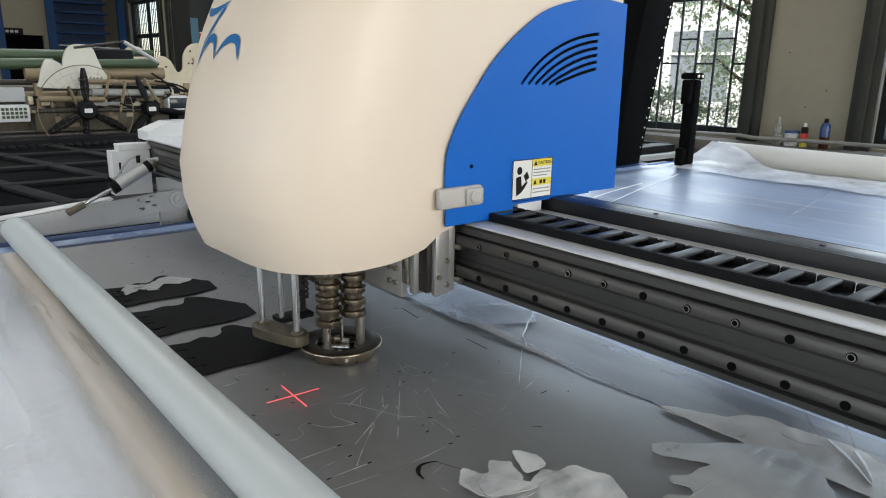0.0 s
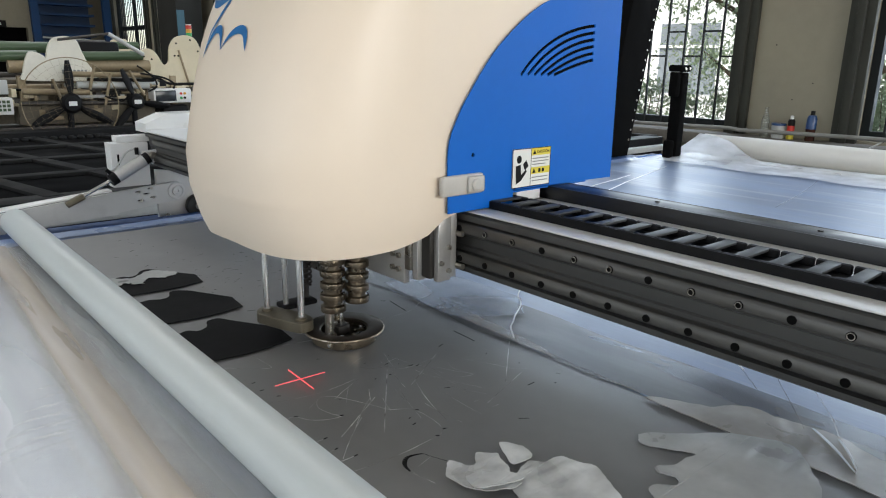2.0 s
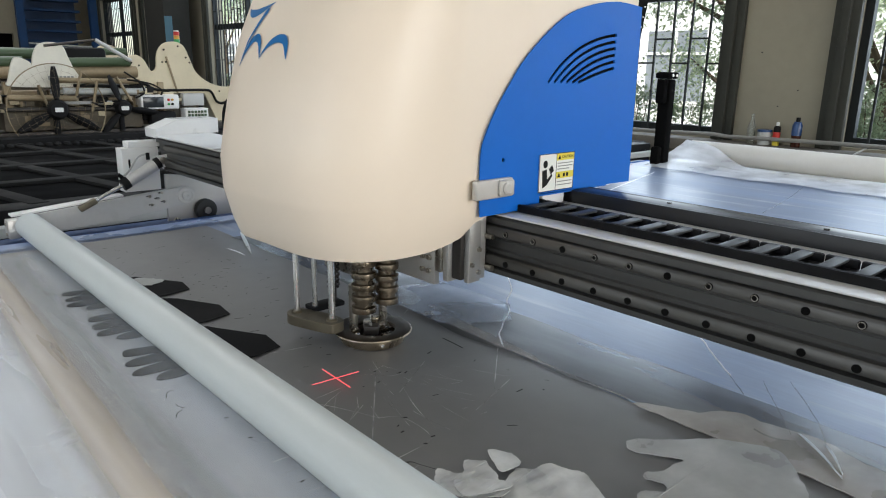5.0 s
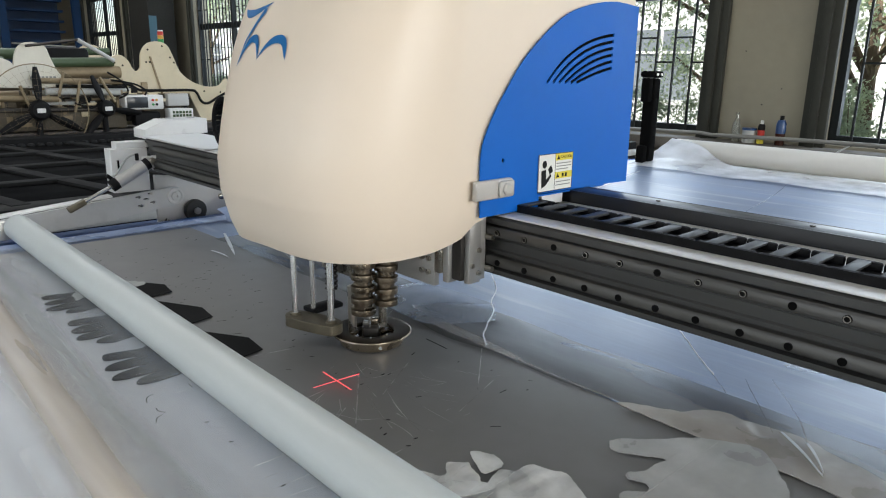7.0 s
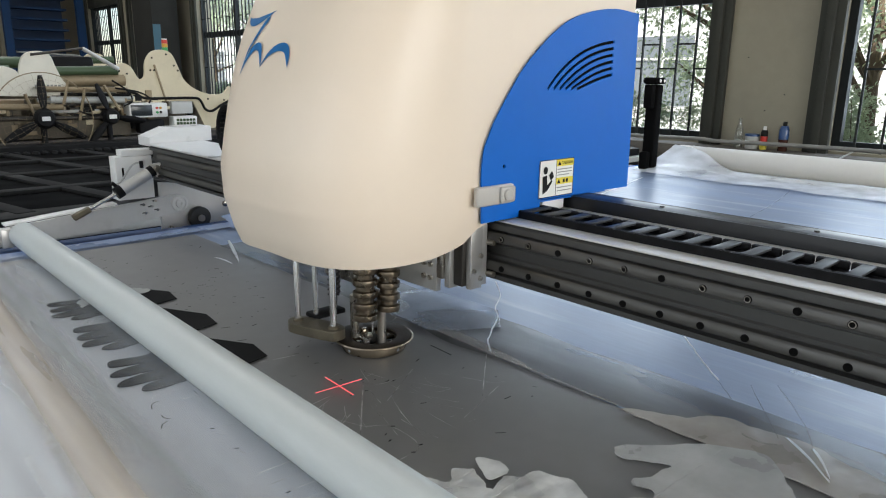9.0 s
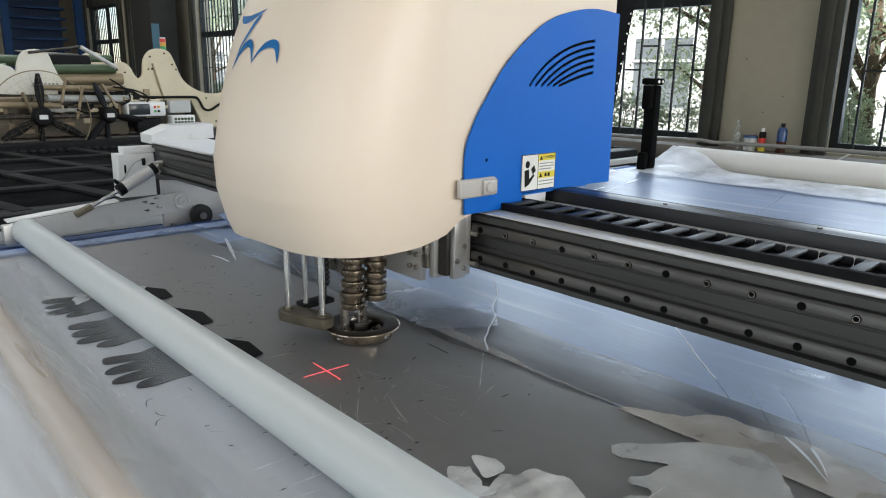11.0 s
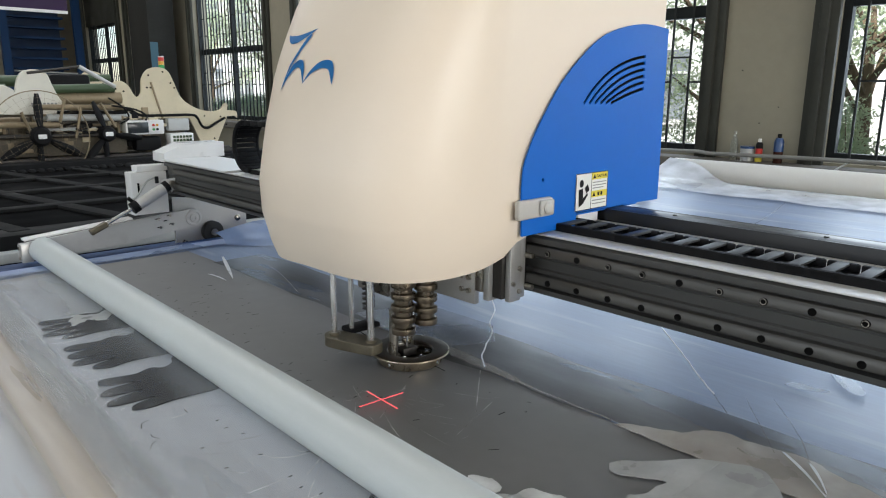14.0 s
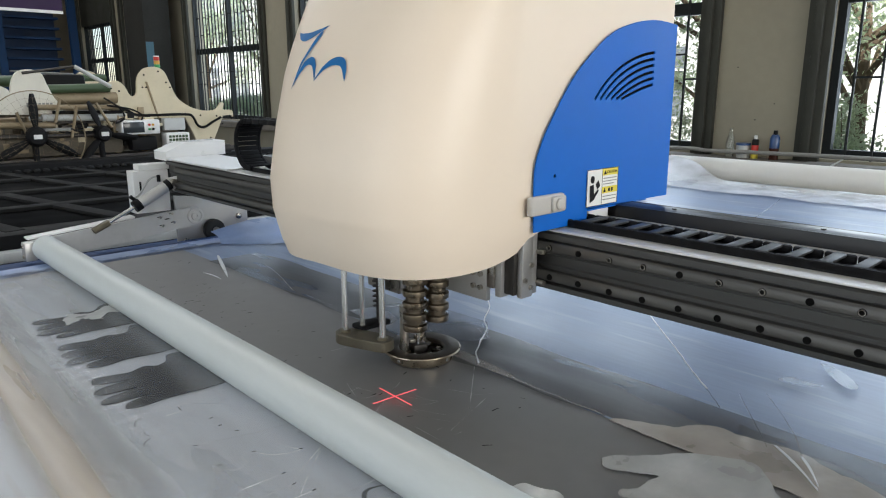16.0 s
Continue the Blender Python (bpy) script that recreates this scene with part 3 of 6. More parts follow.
def ripple_sheet(x0, x1, y0, y1, z, nx, ny, amp, seed, ex=6.0, ey=2.0, edge=0.0, thick=0.0012):
    """A thin sheet lying in soft waves."""
    bm = bmesh.new()
    grid = []
    for i in range(nx + 1):
        row = []
        for j in range(ny + 1):
            x, y = x0 + (x1 - x0) * i / nx, y0 + (y1 - y0) * j / ny
            w = noise.noise(Vector((x * ex + seed, y * ey, seed))) + 0.5 * noise.noise(Vector((x * ex * 2.7, y * ey * 2.7 + seed, 3)))
            if edge and i in (0, nx):
                x += edge * noise.noise(Vector((y * 5, seed, i)))
            row.append(bm.verts.new((x, y, z + amp * max(-0.9, w))))
        grid.append(row)
    for i in range(nx):
        for j in range(ny):
            bm.faces.new((grid[i][j], grid[i + 1][j], grid[i + 1][j + 1], grid[i][j + 1]))
    return bm


MAT_EDGE = 0.873


def sheets():
    ob = part("backing_film", ripple_sheet(TX0 + 0.02, TX1 - 0.05, TY0, TY1 - 0.01, TOP - 0.001, 150, 60, 0.0022, 4.0, 3.0, 1.2), M_BLUEFILM)
    tagged(ob, "pale blue plastic film spread over the cutting table", "plastic film")
    ob = part("grey_material", ripple_sheet(TX0 + 0.3, MAT_EDGE, TY0 + 0.02, TY1 - 0.10, TOP + 0.0025, 90, 70, 0.0006, 9.0, 3.0, 3.0, edge=0.006), M_MATL)
    tagged(ob, "dark grey smooth sheet material being cut on the table", "sheet material")
    ob = part("edge_film", ripple_sheet(TX0 + 0.05, 3.3, TY1 - 0.085, TY1 - 0.012, TOP + 0.006, 110, 5, 0.002, 2.0, 6.0, 9.0), M_EDGEFILM)
    tagged(ob, "pale blue film strip folded over the far table edge", "plastic film")
    # a second layer of film close behind the sheet, beam shade put into its colour
    ob = part("overlap_film", ripple_sheet(0.869, 1.03, TY0 + 0.1, 1.9, TOP + 0.0046, 12, 90, 0.0012, 6.0, 9, 2.5, edge=0.02), M_SHADEBAND)
    tagged(ob, "band of doubled film beside the sheet, beam shade put into its grey", "plastic film")
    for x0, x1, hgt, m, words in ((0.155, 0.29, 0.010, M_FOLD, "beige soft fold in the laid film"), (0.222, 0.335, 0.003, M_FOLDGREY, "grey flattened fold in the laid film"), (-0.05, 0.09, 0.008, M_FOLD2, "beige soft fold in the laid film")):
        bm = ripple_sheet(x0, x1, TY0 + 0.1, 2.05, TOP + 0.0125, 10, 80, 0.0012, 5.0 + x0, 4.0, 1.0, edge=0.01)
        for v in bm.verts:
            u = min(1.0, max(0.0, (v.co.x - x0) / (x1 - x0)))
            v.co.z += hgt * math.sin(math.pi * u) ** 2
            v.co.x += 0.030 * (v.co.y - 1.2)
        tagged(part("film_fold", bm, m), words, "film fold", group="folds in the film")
    ob = part("laid_film", ripple_sheet(TX0 + 0.5, 0.275, TY0 + 0.05, 2.12, TOP + 0.0085, 120, 60, 0.0028, 1.0, 5.0, 1.1, edge=0.01), M_FILM)
    tagged(ob, "clear wrinkled plastic film laid over the sheet", "plastic film")


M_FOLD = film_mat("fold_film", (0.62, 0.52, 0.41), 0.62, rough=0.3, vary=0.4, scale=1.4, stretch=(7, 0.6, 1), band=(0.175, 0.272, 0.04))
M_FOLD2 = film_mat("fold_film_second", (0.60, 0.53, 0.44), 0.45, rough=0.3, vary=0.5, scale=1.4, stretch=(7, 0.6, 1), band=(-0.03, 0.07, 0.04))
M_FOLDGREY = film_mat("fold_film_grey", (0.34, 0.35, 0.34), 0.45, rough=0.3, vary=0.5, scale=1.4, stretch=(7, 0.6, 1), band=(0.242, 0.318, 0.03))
M_EDGEFILM = film_mat("edge_film", (0.30, 0.40, 0.63), 0.8, vary=0.1, scale=6, bump=0.3)
M_SHADEBAND = film_mat("overlap_film", (0.105, 0.105, 0.109), 0.76, vary=0.2, scale=3, stretch=(4, 1, 1), bump=0.3)


def glove_outline(length, width, wave=0.0, seed=1):
    """Flat glove blank: cuff at +x, fingers towards -x, thumb at +y."""
    rnd = random.Random(seed)
    base = [(0.81, 0.88), (0.74, 1.0), (0.65, 0.98), (0.60, 0.84), (0.52, 0.80), (0.44, 0.86), (0.36, 0.84), (0.30, 0.80), (0.10, 0.86), (0.03, 0.80), (0.08, 0.71),
            (0.26, 0.64), (0.08, 0.62), (0.0, 0.54), (0.06, 0.46), (0.27, 0.43), (0.05, 0.38), (-0.02, 0.30), (0.06, 0.23), (0.28, 0.22), (0.12, 0.16), (0.09, 0.08), (0.18, 0.02), (0.36, 0.04), (0.6, 0.0)]
    pts = [(x + wave * rnd.uniform(-1, 1), y + wave * rnd.uniform(-1, 1)) for x, y in base]
    loop = smooth_loop(pts, 4, closed=False) + [(0.80, 0.005), (1.015, 0.06), (1.045, 0.40)]
    return [(x * length, y * width) for x, y in loop]


def draped(loop, z, material, name, amp=0.003, seed=1.0, thick=0.001, tear=0.006):
    """A cut piece lying on the table, filled with a fine triangle net and crumpled a little."""
    torn = []
    for k, (x, y) in enumerate(loop):
        xn, yn = loop[(k + 1) % len(loop)]
        for s in (0.0, 0.5):
            u, v = x + (xn - x) * s, y + (yn - y) * s
            torn.append((u + tear * (noise.noise(Vector((u * 70, v * 70, seed))) + 0.7 * noise.noise(Vector((u * 210, v * 210, seed)))), v + tear * (noise.noise(Vector((v * 70, u * 70, seed + 9))) + 0.7 * noise.noise(Vector((v * 210, u * 210, seed + 5))))))
    me = plate([torn], thick)
    bm = bmesh.new()
    bm.from_mesh(me)
    bmesh.ops.triangulate(bm, faces=bm.faces)
    for _ in range(3):
        bmesh.ops.subdivide_edges(bm, edges=[e for e in bm.edges if e.calc_length() > 0.02], cuts=1)
        bmesh.ops.triangulate(bm, faces=[f for f in bm.faces if len(f.verts) > 3])
    for v in bm.verts:
        w = noise.noise(Vector((v.co.x * 22 + seed, v.co.y * 22, seed))) + 0.6 * noise.noise(Vector((v.co.x * 60, v.co.y * 60 + seed, 2)))
        v.co.z += z + amp * (0.9 + w)
    return part(name, bm, material)


def cut_pieces():
    for (x, y), s in (((0.322, 1.055), 1), ((0.328, 1.272), 2), ((0.33, 1.483), 3)):
        loop = [(x + px, y + py) for px, py in glove_outline(0.235, 0.195 if s < 3 else 0.18, 0.012, s)]
        ob = part("glove_blank", plate([loop], 0.0016, Matrix.Translation((0, 0, TOP + 0.0058))), M_GLOVE)
        tagged(ob, "black glove-shaped blank cut out of the grey sheet", "glove blank", group="cut glove blanks")
    # torn pieces of film thrown on the sheet
    loop = smooth_loop([(0.752, 0.460), (0.769, 0.460), (0.812, 0.420), (0.854, 0.390), (0.880, 0.352), (0.893, 0.318), (0.868, 0.285), (0.80, 0.24), (0.73, 0.26), (0.648, 0.345), (0.650, 0.372), (0.669, 0.384), (0.691, 0.364), (0.706, 0.376), (0.698, 0.395), (0.709, 0.404), (0.729, 0.390), (0.754, 0.389), (0.773, 0.386), (0.760, 0.412), (0.742, 0.445)], 4)
    ob = draped(loop, TOP + 0.008, M_SCRAPGREY, "film_scrap", 0.0016, 3.0, tear=0.0022)
    tagged(ob, "translucent grey torn film scrap lying on the sheet", "film scrap", group="film scraps")
    # a crumpled bundle of three overlapping white pieces and a flap
    for pts, z, amp, seed in (([(0.540, 0.494), (0.588, 0.513), (0.600, 0.497), (0.624, 0.493), (0.634, 0.471), (0.646, 0.451), (0.632, 0.423), (0.612, 0.385), (0.56, 0.35), (0.50, 0.41), (0.522, 0.468)], 0.0085, 0.004, 5.0),
                              ([(0.508, 0.573), (0.524, 0.546), (0.549, 0.568), (0.568, 0.552), (0.561, 0.529), (0.548, 0.500), (0.540, 0.482), (0.50, 0.50), (0.482, 0.545)], 0.0105, 0.004, 7.0),
                              ([(0.501, 0.535), (0.524, 0.512), (0.546, 0.488), (0.541, 0.478), (0.512, 0.488), (0.488, 0.506)], 0.020, 0.004, 8.0), ([(0.585, 0.562), (0.599, 0.547), (0.602, 0.528), (0.594, 0.513), (0.570, 0.511), (0.566, 0.526)], 0.014, 0.003, 9.0)):
        ob = draped(smooth_loop(pts, 4), TOP + z, M_SCRAP, "film_scrap", amp, seed, tear=0.002)
        tagged(ob, "crumpled white torn film scrap lying on the sheet", "film scrap", group="film scraps")
    loop = smooth_loop([(0.864, 0.522), (0.892, 0.484), (0.912, 0.440), (0.938, 0.425), (0.960, 0.396), (0.958, 0.365), (0.966, 0.330), (0.970, 0.275), (0.955, 0.245), (0.93, 0.16), (0.86, 0.14), (0.862, 0.26), (0.862, 0.385), (0.860, 0.45)], 4)
    ob = draped(loop, TOP + 0.007, M_BEIGE, "film_scrap", 0.0016, 11.0, tear=0.0025)
    tagged(ob, "beige torn film strip along the sheet edge", "film scrap", group="film scraps")
    loop = [(0.883, 1.227), (1.045, 1.175), (1.055, 0.956), (0.985, 0.885), (0.967, 0.893), (0.903, 0.93), (0.862, 0.971), (0.868, 1.075)]
    ob = draped(loop, TOP + 0.0082, M_WRINKLE, "film_scrap", 0.0008, 14.0, tear=0.003)
    tagged(ob, "flat pale film flap behind the sheet edge", "film scrap", group="film scraps")
    loop = smooth_loop([(0.385, 1.56), (0.41, 1.63), (0.45, 1.605), (0.50, 1.64), (0.545, 1.59), (0.51, 1.57), (0.48, 1.585), (0.45, 1.55), (0.42, 1.57)], 5)
    ob = draped(loop, TOP + 0.0078, M_SCRAPGREY, "film_scrap", 0.0018, 17.0, tear=0.009)
    tagged(ob, "crumpled white film scrap on a cut blank", "film scrap", group="film scraps")
    bm = ripple_sheet(1.0, 2.30, 1.96, 2.185, TOP + 0.012, 70, 16, 0.005, 23.0, 4.0, 7.0, edge=0.02)
    for v in bm.verts:
        u, near = max(0.0, (v.co.y - 1.96) / 0.225), min(1.0, max(0.0, (v.co.x - 0.98) / 0.16))
        v.co.z += 0.042 * u ** 1.4 * (0.35 + 0.65 * near) - 0.008 * (1 - u)
        v.co.y += (0.03 * noise.noise(Vector((v.co.x * 6, 4.0, 1.0))) + 0.16 * (1 - near) ** 1.5) * (1 - u)
    ob = part("turned_up_film", bm, M_EDGEFILM)
    tagged(ob, "pale blue film turned up along the far table edge", "plastic film")
    for pts, seed in (([(1.207, 0.406), (1.222, 0.402), (1.236, 0.392), (1.231, 0.369), (1.236, 0.345), (1.224, 0.347), (1.209, 0.375)], 29.0), ([(1.334, 0.380), (1.332, 0.355), (1.302, 0.320), (1.270, 0.299), (1.252, 0.310), (1.274, 0.337)], 31.0)):
        ob = draped(smooth_loop(pts, 4), TOP + 0.006, M_FLAKE, "film_scrap", 0.0012, seed, tear=0.0015)
        tagged(ob, "flat pale film flake on the blue film", "film scrap", group="film scraps")
    loop = [(0.862, 1.16), (0.885, 1.10), (0.905, 0.95), (0.899, 0.86), (0.884, 0.735), (0.870, 0.718), (0.868, 0.80), (0.874, 0.95), (0.866, 1.08)]
    ob = draped(loop, TOP + 0.0074, M_EDGE, "film_scrap", 0.0005, 37.0, tear=0.0012)
    tagged(ob, "narrow beige film tongue along the sheet edge", "film scrap", group="film scraps")
    # curled slivers standing up from the beige scrap
    for (xa, ya), (xb, yb), wide, curl in (((0.964, 0.315), (0.888, 0.233), 0.0019, 0.006), ((0.960, 0.279), (0.898, 0.236), 0.0016, 0.007), ((0.905, 1.93), (0.813, 1.678), 0.0040, 0.003), ((0.787, 1.765), (0.792, 1.675), 0.0036, 0.003)):
        bm = bmesh.new()
        rows = []
        for k in range(13):
            u = k / 12
            w = wide * math.sin(math.pi * min(1.0, 0.12 + 0.88 * u)) ** 0.7
            x, y, z = xa + (xb - xa) * u, ya + (yb - ya) * u, TOP + 0.010 + curl * math.sin(math.pi * u) * 0.5
            rows.append([bm.verts.new((x - w, y + w, z + 0.4 * curl * u)), bm.verts.new((x, y, z - 0.001)), bm.verts.new((x + w, y - w, z))])
        for p, q in zip(rows, rows[1:]):
            for i in range(2):
                bm.faces.new((p[i], p[i + 1], q[i + 1], q[i]))
        ob = part("film_sliver", bm, M_STRIP)
        ob.modifiers.new("thick", "SOLIDIFY").thickness = 0.0006
        tagged(ob, "curled white sliver of torn film", "film strip", group="film strips")
    # loose threads and strips of film
    for pts, r in ((((1.20, 1.10), (1.13, 1.02), (1.06, 0.97), (1.02, 0.925), (0.985, 0.90), (0.96, 0.885), (0.93, 0.862), (0.905, 0.845), (0.873, 0.807)), 0.0016), (((1.36, 0.75), (1.25, 0.645), (1.19, 0.585), (1.13, 0.53), (1.07, 0.468)), 0.0015),
                   (((1.071, 0.471), (1.045, 0.447), (1.019, 0.422)), 0.0008), (((0.923, 0.361), (0.915, 0.341), (0.925, 0.313)), 0.0012), (((1.121, 0.391), (1.041, 0.328), (0.993, 0.296), (0.952, 0.276)), 0.0009), (((1.087, 0.421), (1.009, 0.364), (0.949, 0.321)), 0.0008), (((0.879, 0.90), (0.870, 0.81), (0.868, 0.73), (0.864, 0.62), (0.863, 0.53)), 0.0012), (((1.9, 1.62), (2.3, 1.72), (2.7, 1.80)), 0.0016), (((2.2, 1.60), (2.6, 1.72), (3.1, 1.86)), 0.0016), (((2.5, 1.05), (2.9, 1.12), (3.25, 1.2)), 0.0012)):
        loop = smooth_loop(pts, 5, closed=False)
        bm = tube([(x, y, TOP + 0.012 + 0.003 * noise.noise(Vector((x * 40, y * 40, 0)))) for x, y in loop], r, seg=6)
        ob = part("film_strip", bm, M_STRIP if r > 0.00135 else M_CREASE)
        tagged(ob, "twisted white strip of torn film", "film strip", group="film strips")


M_FLAKE = film_mat("flake_film", (0.52, 0.60, 0.70), 0.34, vary=0.2, scale=12, bump=0.2)
M_WRINKLE = film_mat("wrinkled_film", (0.52, 0.60, 0.74), 0.34, vary=0.35, scale=6, bump=0.3)
M_EDGE = film_mat("sheet_edge_film", (0.48, 0.45, 0.42), 0.30, vary=0.5, scale=5)
M_CREASE = film_mat("crease_film", (0.42, 0.40, 0.37), 0.24, vary=0.7, scale=6)
M_SCRATCH = film_mat("scratch", (0.78, 0.78, 0.78), 0.52, vary=0.7, scale=20)
M_STRIP = mat("white_strip", (0.78, 0.80, 0.83), 0.35, vary=0.1, scale=30)


def marks():
    """Scratches in the film and crumbs of cut material, too many to count."""
    rnd = random.Random(21)
    bm, dark = bmesh.new(), bmesh.new()

    def stroke(pts, w, target, z):
        for (xa, ya), (xb, yb) in zip(pts, pts[1:]):
            d = Vector((yb - ya, xa - xb))
            d = d.normalized() * w if d.length > 1e-6 else Vector((w, 0))
            target.faces.new([target.verts.new((x, y, z)) for x, y in ((xa - d.x, ya - d.y), (xa + d.x, ya + d.y), (xb + d.x, yb + d.y), (xb - d.x, yb - d.y))])

    # fan of fine strokes where the foot has dragged
    for _ in range(26):
        a, r0, n = rnd.gauss(-2.25, 0.55), rnd.uniform(0.03, 0.16), rnd.uniform(0.02, 0.11)
        cx, cy = 0.66 + rnd.gauss(0, 0.03), 0.90 + rnd.gauss(0, 0.03)
        pts = [(cx + (r0 + n * u) * math.cos(a + 0.08 * u), cy + (r0 + n * u) * math.sin(a + 0.08 * u)) for u in (0, 0.25, 0.5, 0.75, 1)]
        stroke(pts, rnd.uniform(0.0002, 0.0005), bm, TOP + 0.0062)
    for pts in (((0.63, 0.869), (0.495, 0.694)), ((0.544, 0.785), (0.442, 0.72)), ((0.721, 0.849), (0.613, 0.783)), ((0.783, 0.704), (0.665, 0.664)), ((0.864, 0.809), (0.737, 0.696)), ((0.868, 1.075), (0.808, 1.044), (0.718, 1.052)), ((0.961, 1.752), (0.935, 1.633), (0.877, 1.451)), ((0.883, 1.401), (0.882, 1.333), (0.882, 1.292)), ((0.528, 1.05), (0.598, 1.035))):
        stroke(smooth_loop(pts, 4, closed=False), 0.0008, bm, TOP + 0.0063)
    # outlines of blanks that are cut but not lifted: thumb, palm edge and slits between the fingers
    for pts in (((0.474, 0.835), (0.465, 0.822), (0.461, 0.806), (0.467, 0.782), (0.473, 0.769), (0.453, 0.773), (0.433, 0.788), (0.42, 0.81), (0.404, 0.807), (0.402, 0.79), (0.386, 0.781), (0.375, 0.789), (0.369, 0.807)), ((0.48, 0.838), (0.499, 0.825), (0.527, 0.768), (0.539, 0.741), (0.567, 0.716), (0.563, 0.649), (0.52, 0.638), (0.454, 0.637), (0.362, 0.649)), ((0.421, 0.731), (0.364, 0.733)), ((0.418, 0.699), (0.364, 0.701)), ((0.429, 0.67), (0.365, 0.673))):
        for dx, dy in ((0.0, 0.0), (0.245, -0.02)):
            line = smooth_loop([(x + dx, y + dy) for x, y in pts], 4, closed=False)
            if dx:
                line = line[:len(line) // 2]
            stroke(line, 0.0006 if dx == 0 else 0.0003, bm, TOP + 0.0062)
    for pts in (((0.376, 0.999), (0.399, 1.002), (0.405, 1.021), (0.416, 1.022), (0.434, 1.004), (0.457, 0.986), (0.473, 0.979), (0.473, 1.005), (0.47, 1.045)), ((0.368, 0.882), (0.369, 0.859), (0.39, 0.848)), ((0.368, 0.882), (0.479, 0.851), (0.556, 0.856)), ((0.588, 0.889), (0.597, 0.872), (0.621, 0.863), (0.636, 0.842), (0.663, 0.836), (0.714, 0.841)), ((0.507, 0.607), (0.477, 0.599)), ((0.464, 0.597), (0.472, 0.558))):
        stroke(smooth_loop(pts, 4, closed=False), 0.0006, bm, TOP + 0.0062)
    # the knife's turning points: short black nicks
    for x, y in ((0.369, 0.809), (0.42, 0.81), (0.472, 0.771), (0.421, 0.945), (0.42, 0.914), (0.368, 0.882), (0.421, 0.731), (0.418, 0.699), (0.429, 0.67), (0.369, 0.671), (0.567, 0.716), (0.563, 0.649), (0.543, 0.642), (0.626, 0.87), (0.431, 0.882)):
        a = rnd.uniform(-0.7, 0.3)
        stroke([(x, y), (x + 0.006 * math.cos(a), y + 0.006 * math.sin(a))], 0.0012, dark, TOP + 0.0064)
    for _ in range(120):
        x, y = rnd.uniform(0.45, 0.84), rnd.uniform(0.62, 1.95)
        n, a = abs(rnd.gauss(0, 0.004)) + 0.0012, rnd.gauss(0, 0.5)
        if rnd.random() < 0.6:
            x, y = rnd.gauss(0.62, 0.07), rnd.gauss(1.38, 0.3)
        stroke([(x, y), (x + 1.6 * n * math.cos(a), y + 1.6 * n * math.sin(a))], rnd.uniform(0.0005, 0.0013), dark, TOP + 0.0062)
    for pts in (((0.823, 1.121), (0.818, 1.09), (0.813, 1.054)), ((0.816, 0.909), (0.815, 0.88), (0.813, 0.849)), ((0.328, 0.995), (0.333, 1.01), (0.34, 1.016), (0.346, 1.015)), ((0.332, 0.969), (0.331, 0.959), (0.337, 0.948)), ((0.316, 0.927), (0.322, 0.939), (0.332, 0.944)), ((0.402, 1.017), (0.401, 1.001))):
        stroke(smooth_loop(pts, 5, closed=False), 0.0013 if pts[0][0] > 0.45 else 0.0007, dark, TOP + 0.0064)
    slit = smooth_loop([(0.464, 0.597), (0.467, 0.612), (0.48, 0.624), (0.50, 0.619), (0.506, 0.606), (0.52, 0.573)], 5, closed=False)
    for k in range(len(slit) - 1):
        stroke(slit[k:k + 2], 0.0034 * max(0.12, 1 - abs(k - 7) / 11), dark, TOP + 0.0064)
    tagged(part("scratches", bm, M_SCRATCH), "fine white scratches in the clear film", "scratches", kind="stuff")
    tagged(part("crumbs", dark, M_INK), "black crumbs and slits of cut material", "crumbs", kind="stuff")


cutting_table()
sheets()
cut_pieces()
marks()

# ---------------------------------------------------------------- gantry: origin at the beam's front face
BEAM_Z0, BEAM_Z1, BEAM_Y0, BEAM_Y1 = 1.016, 1.111, -0.62, 2.36


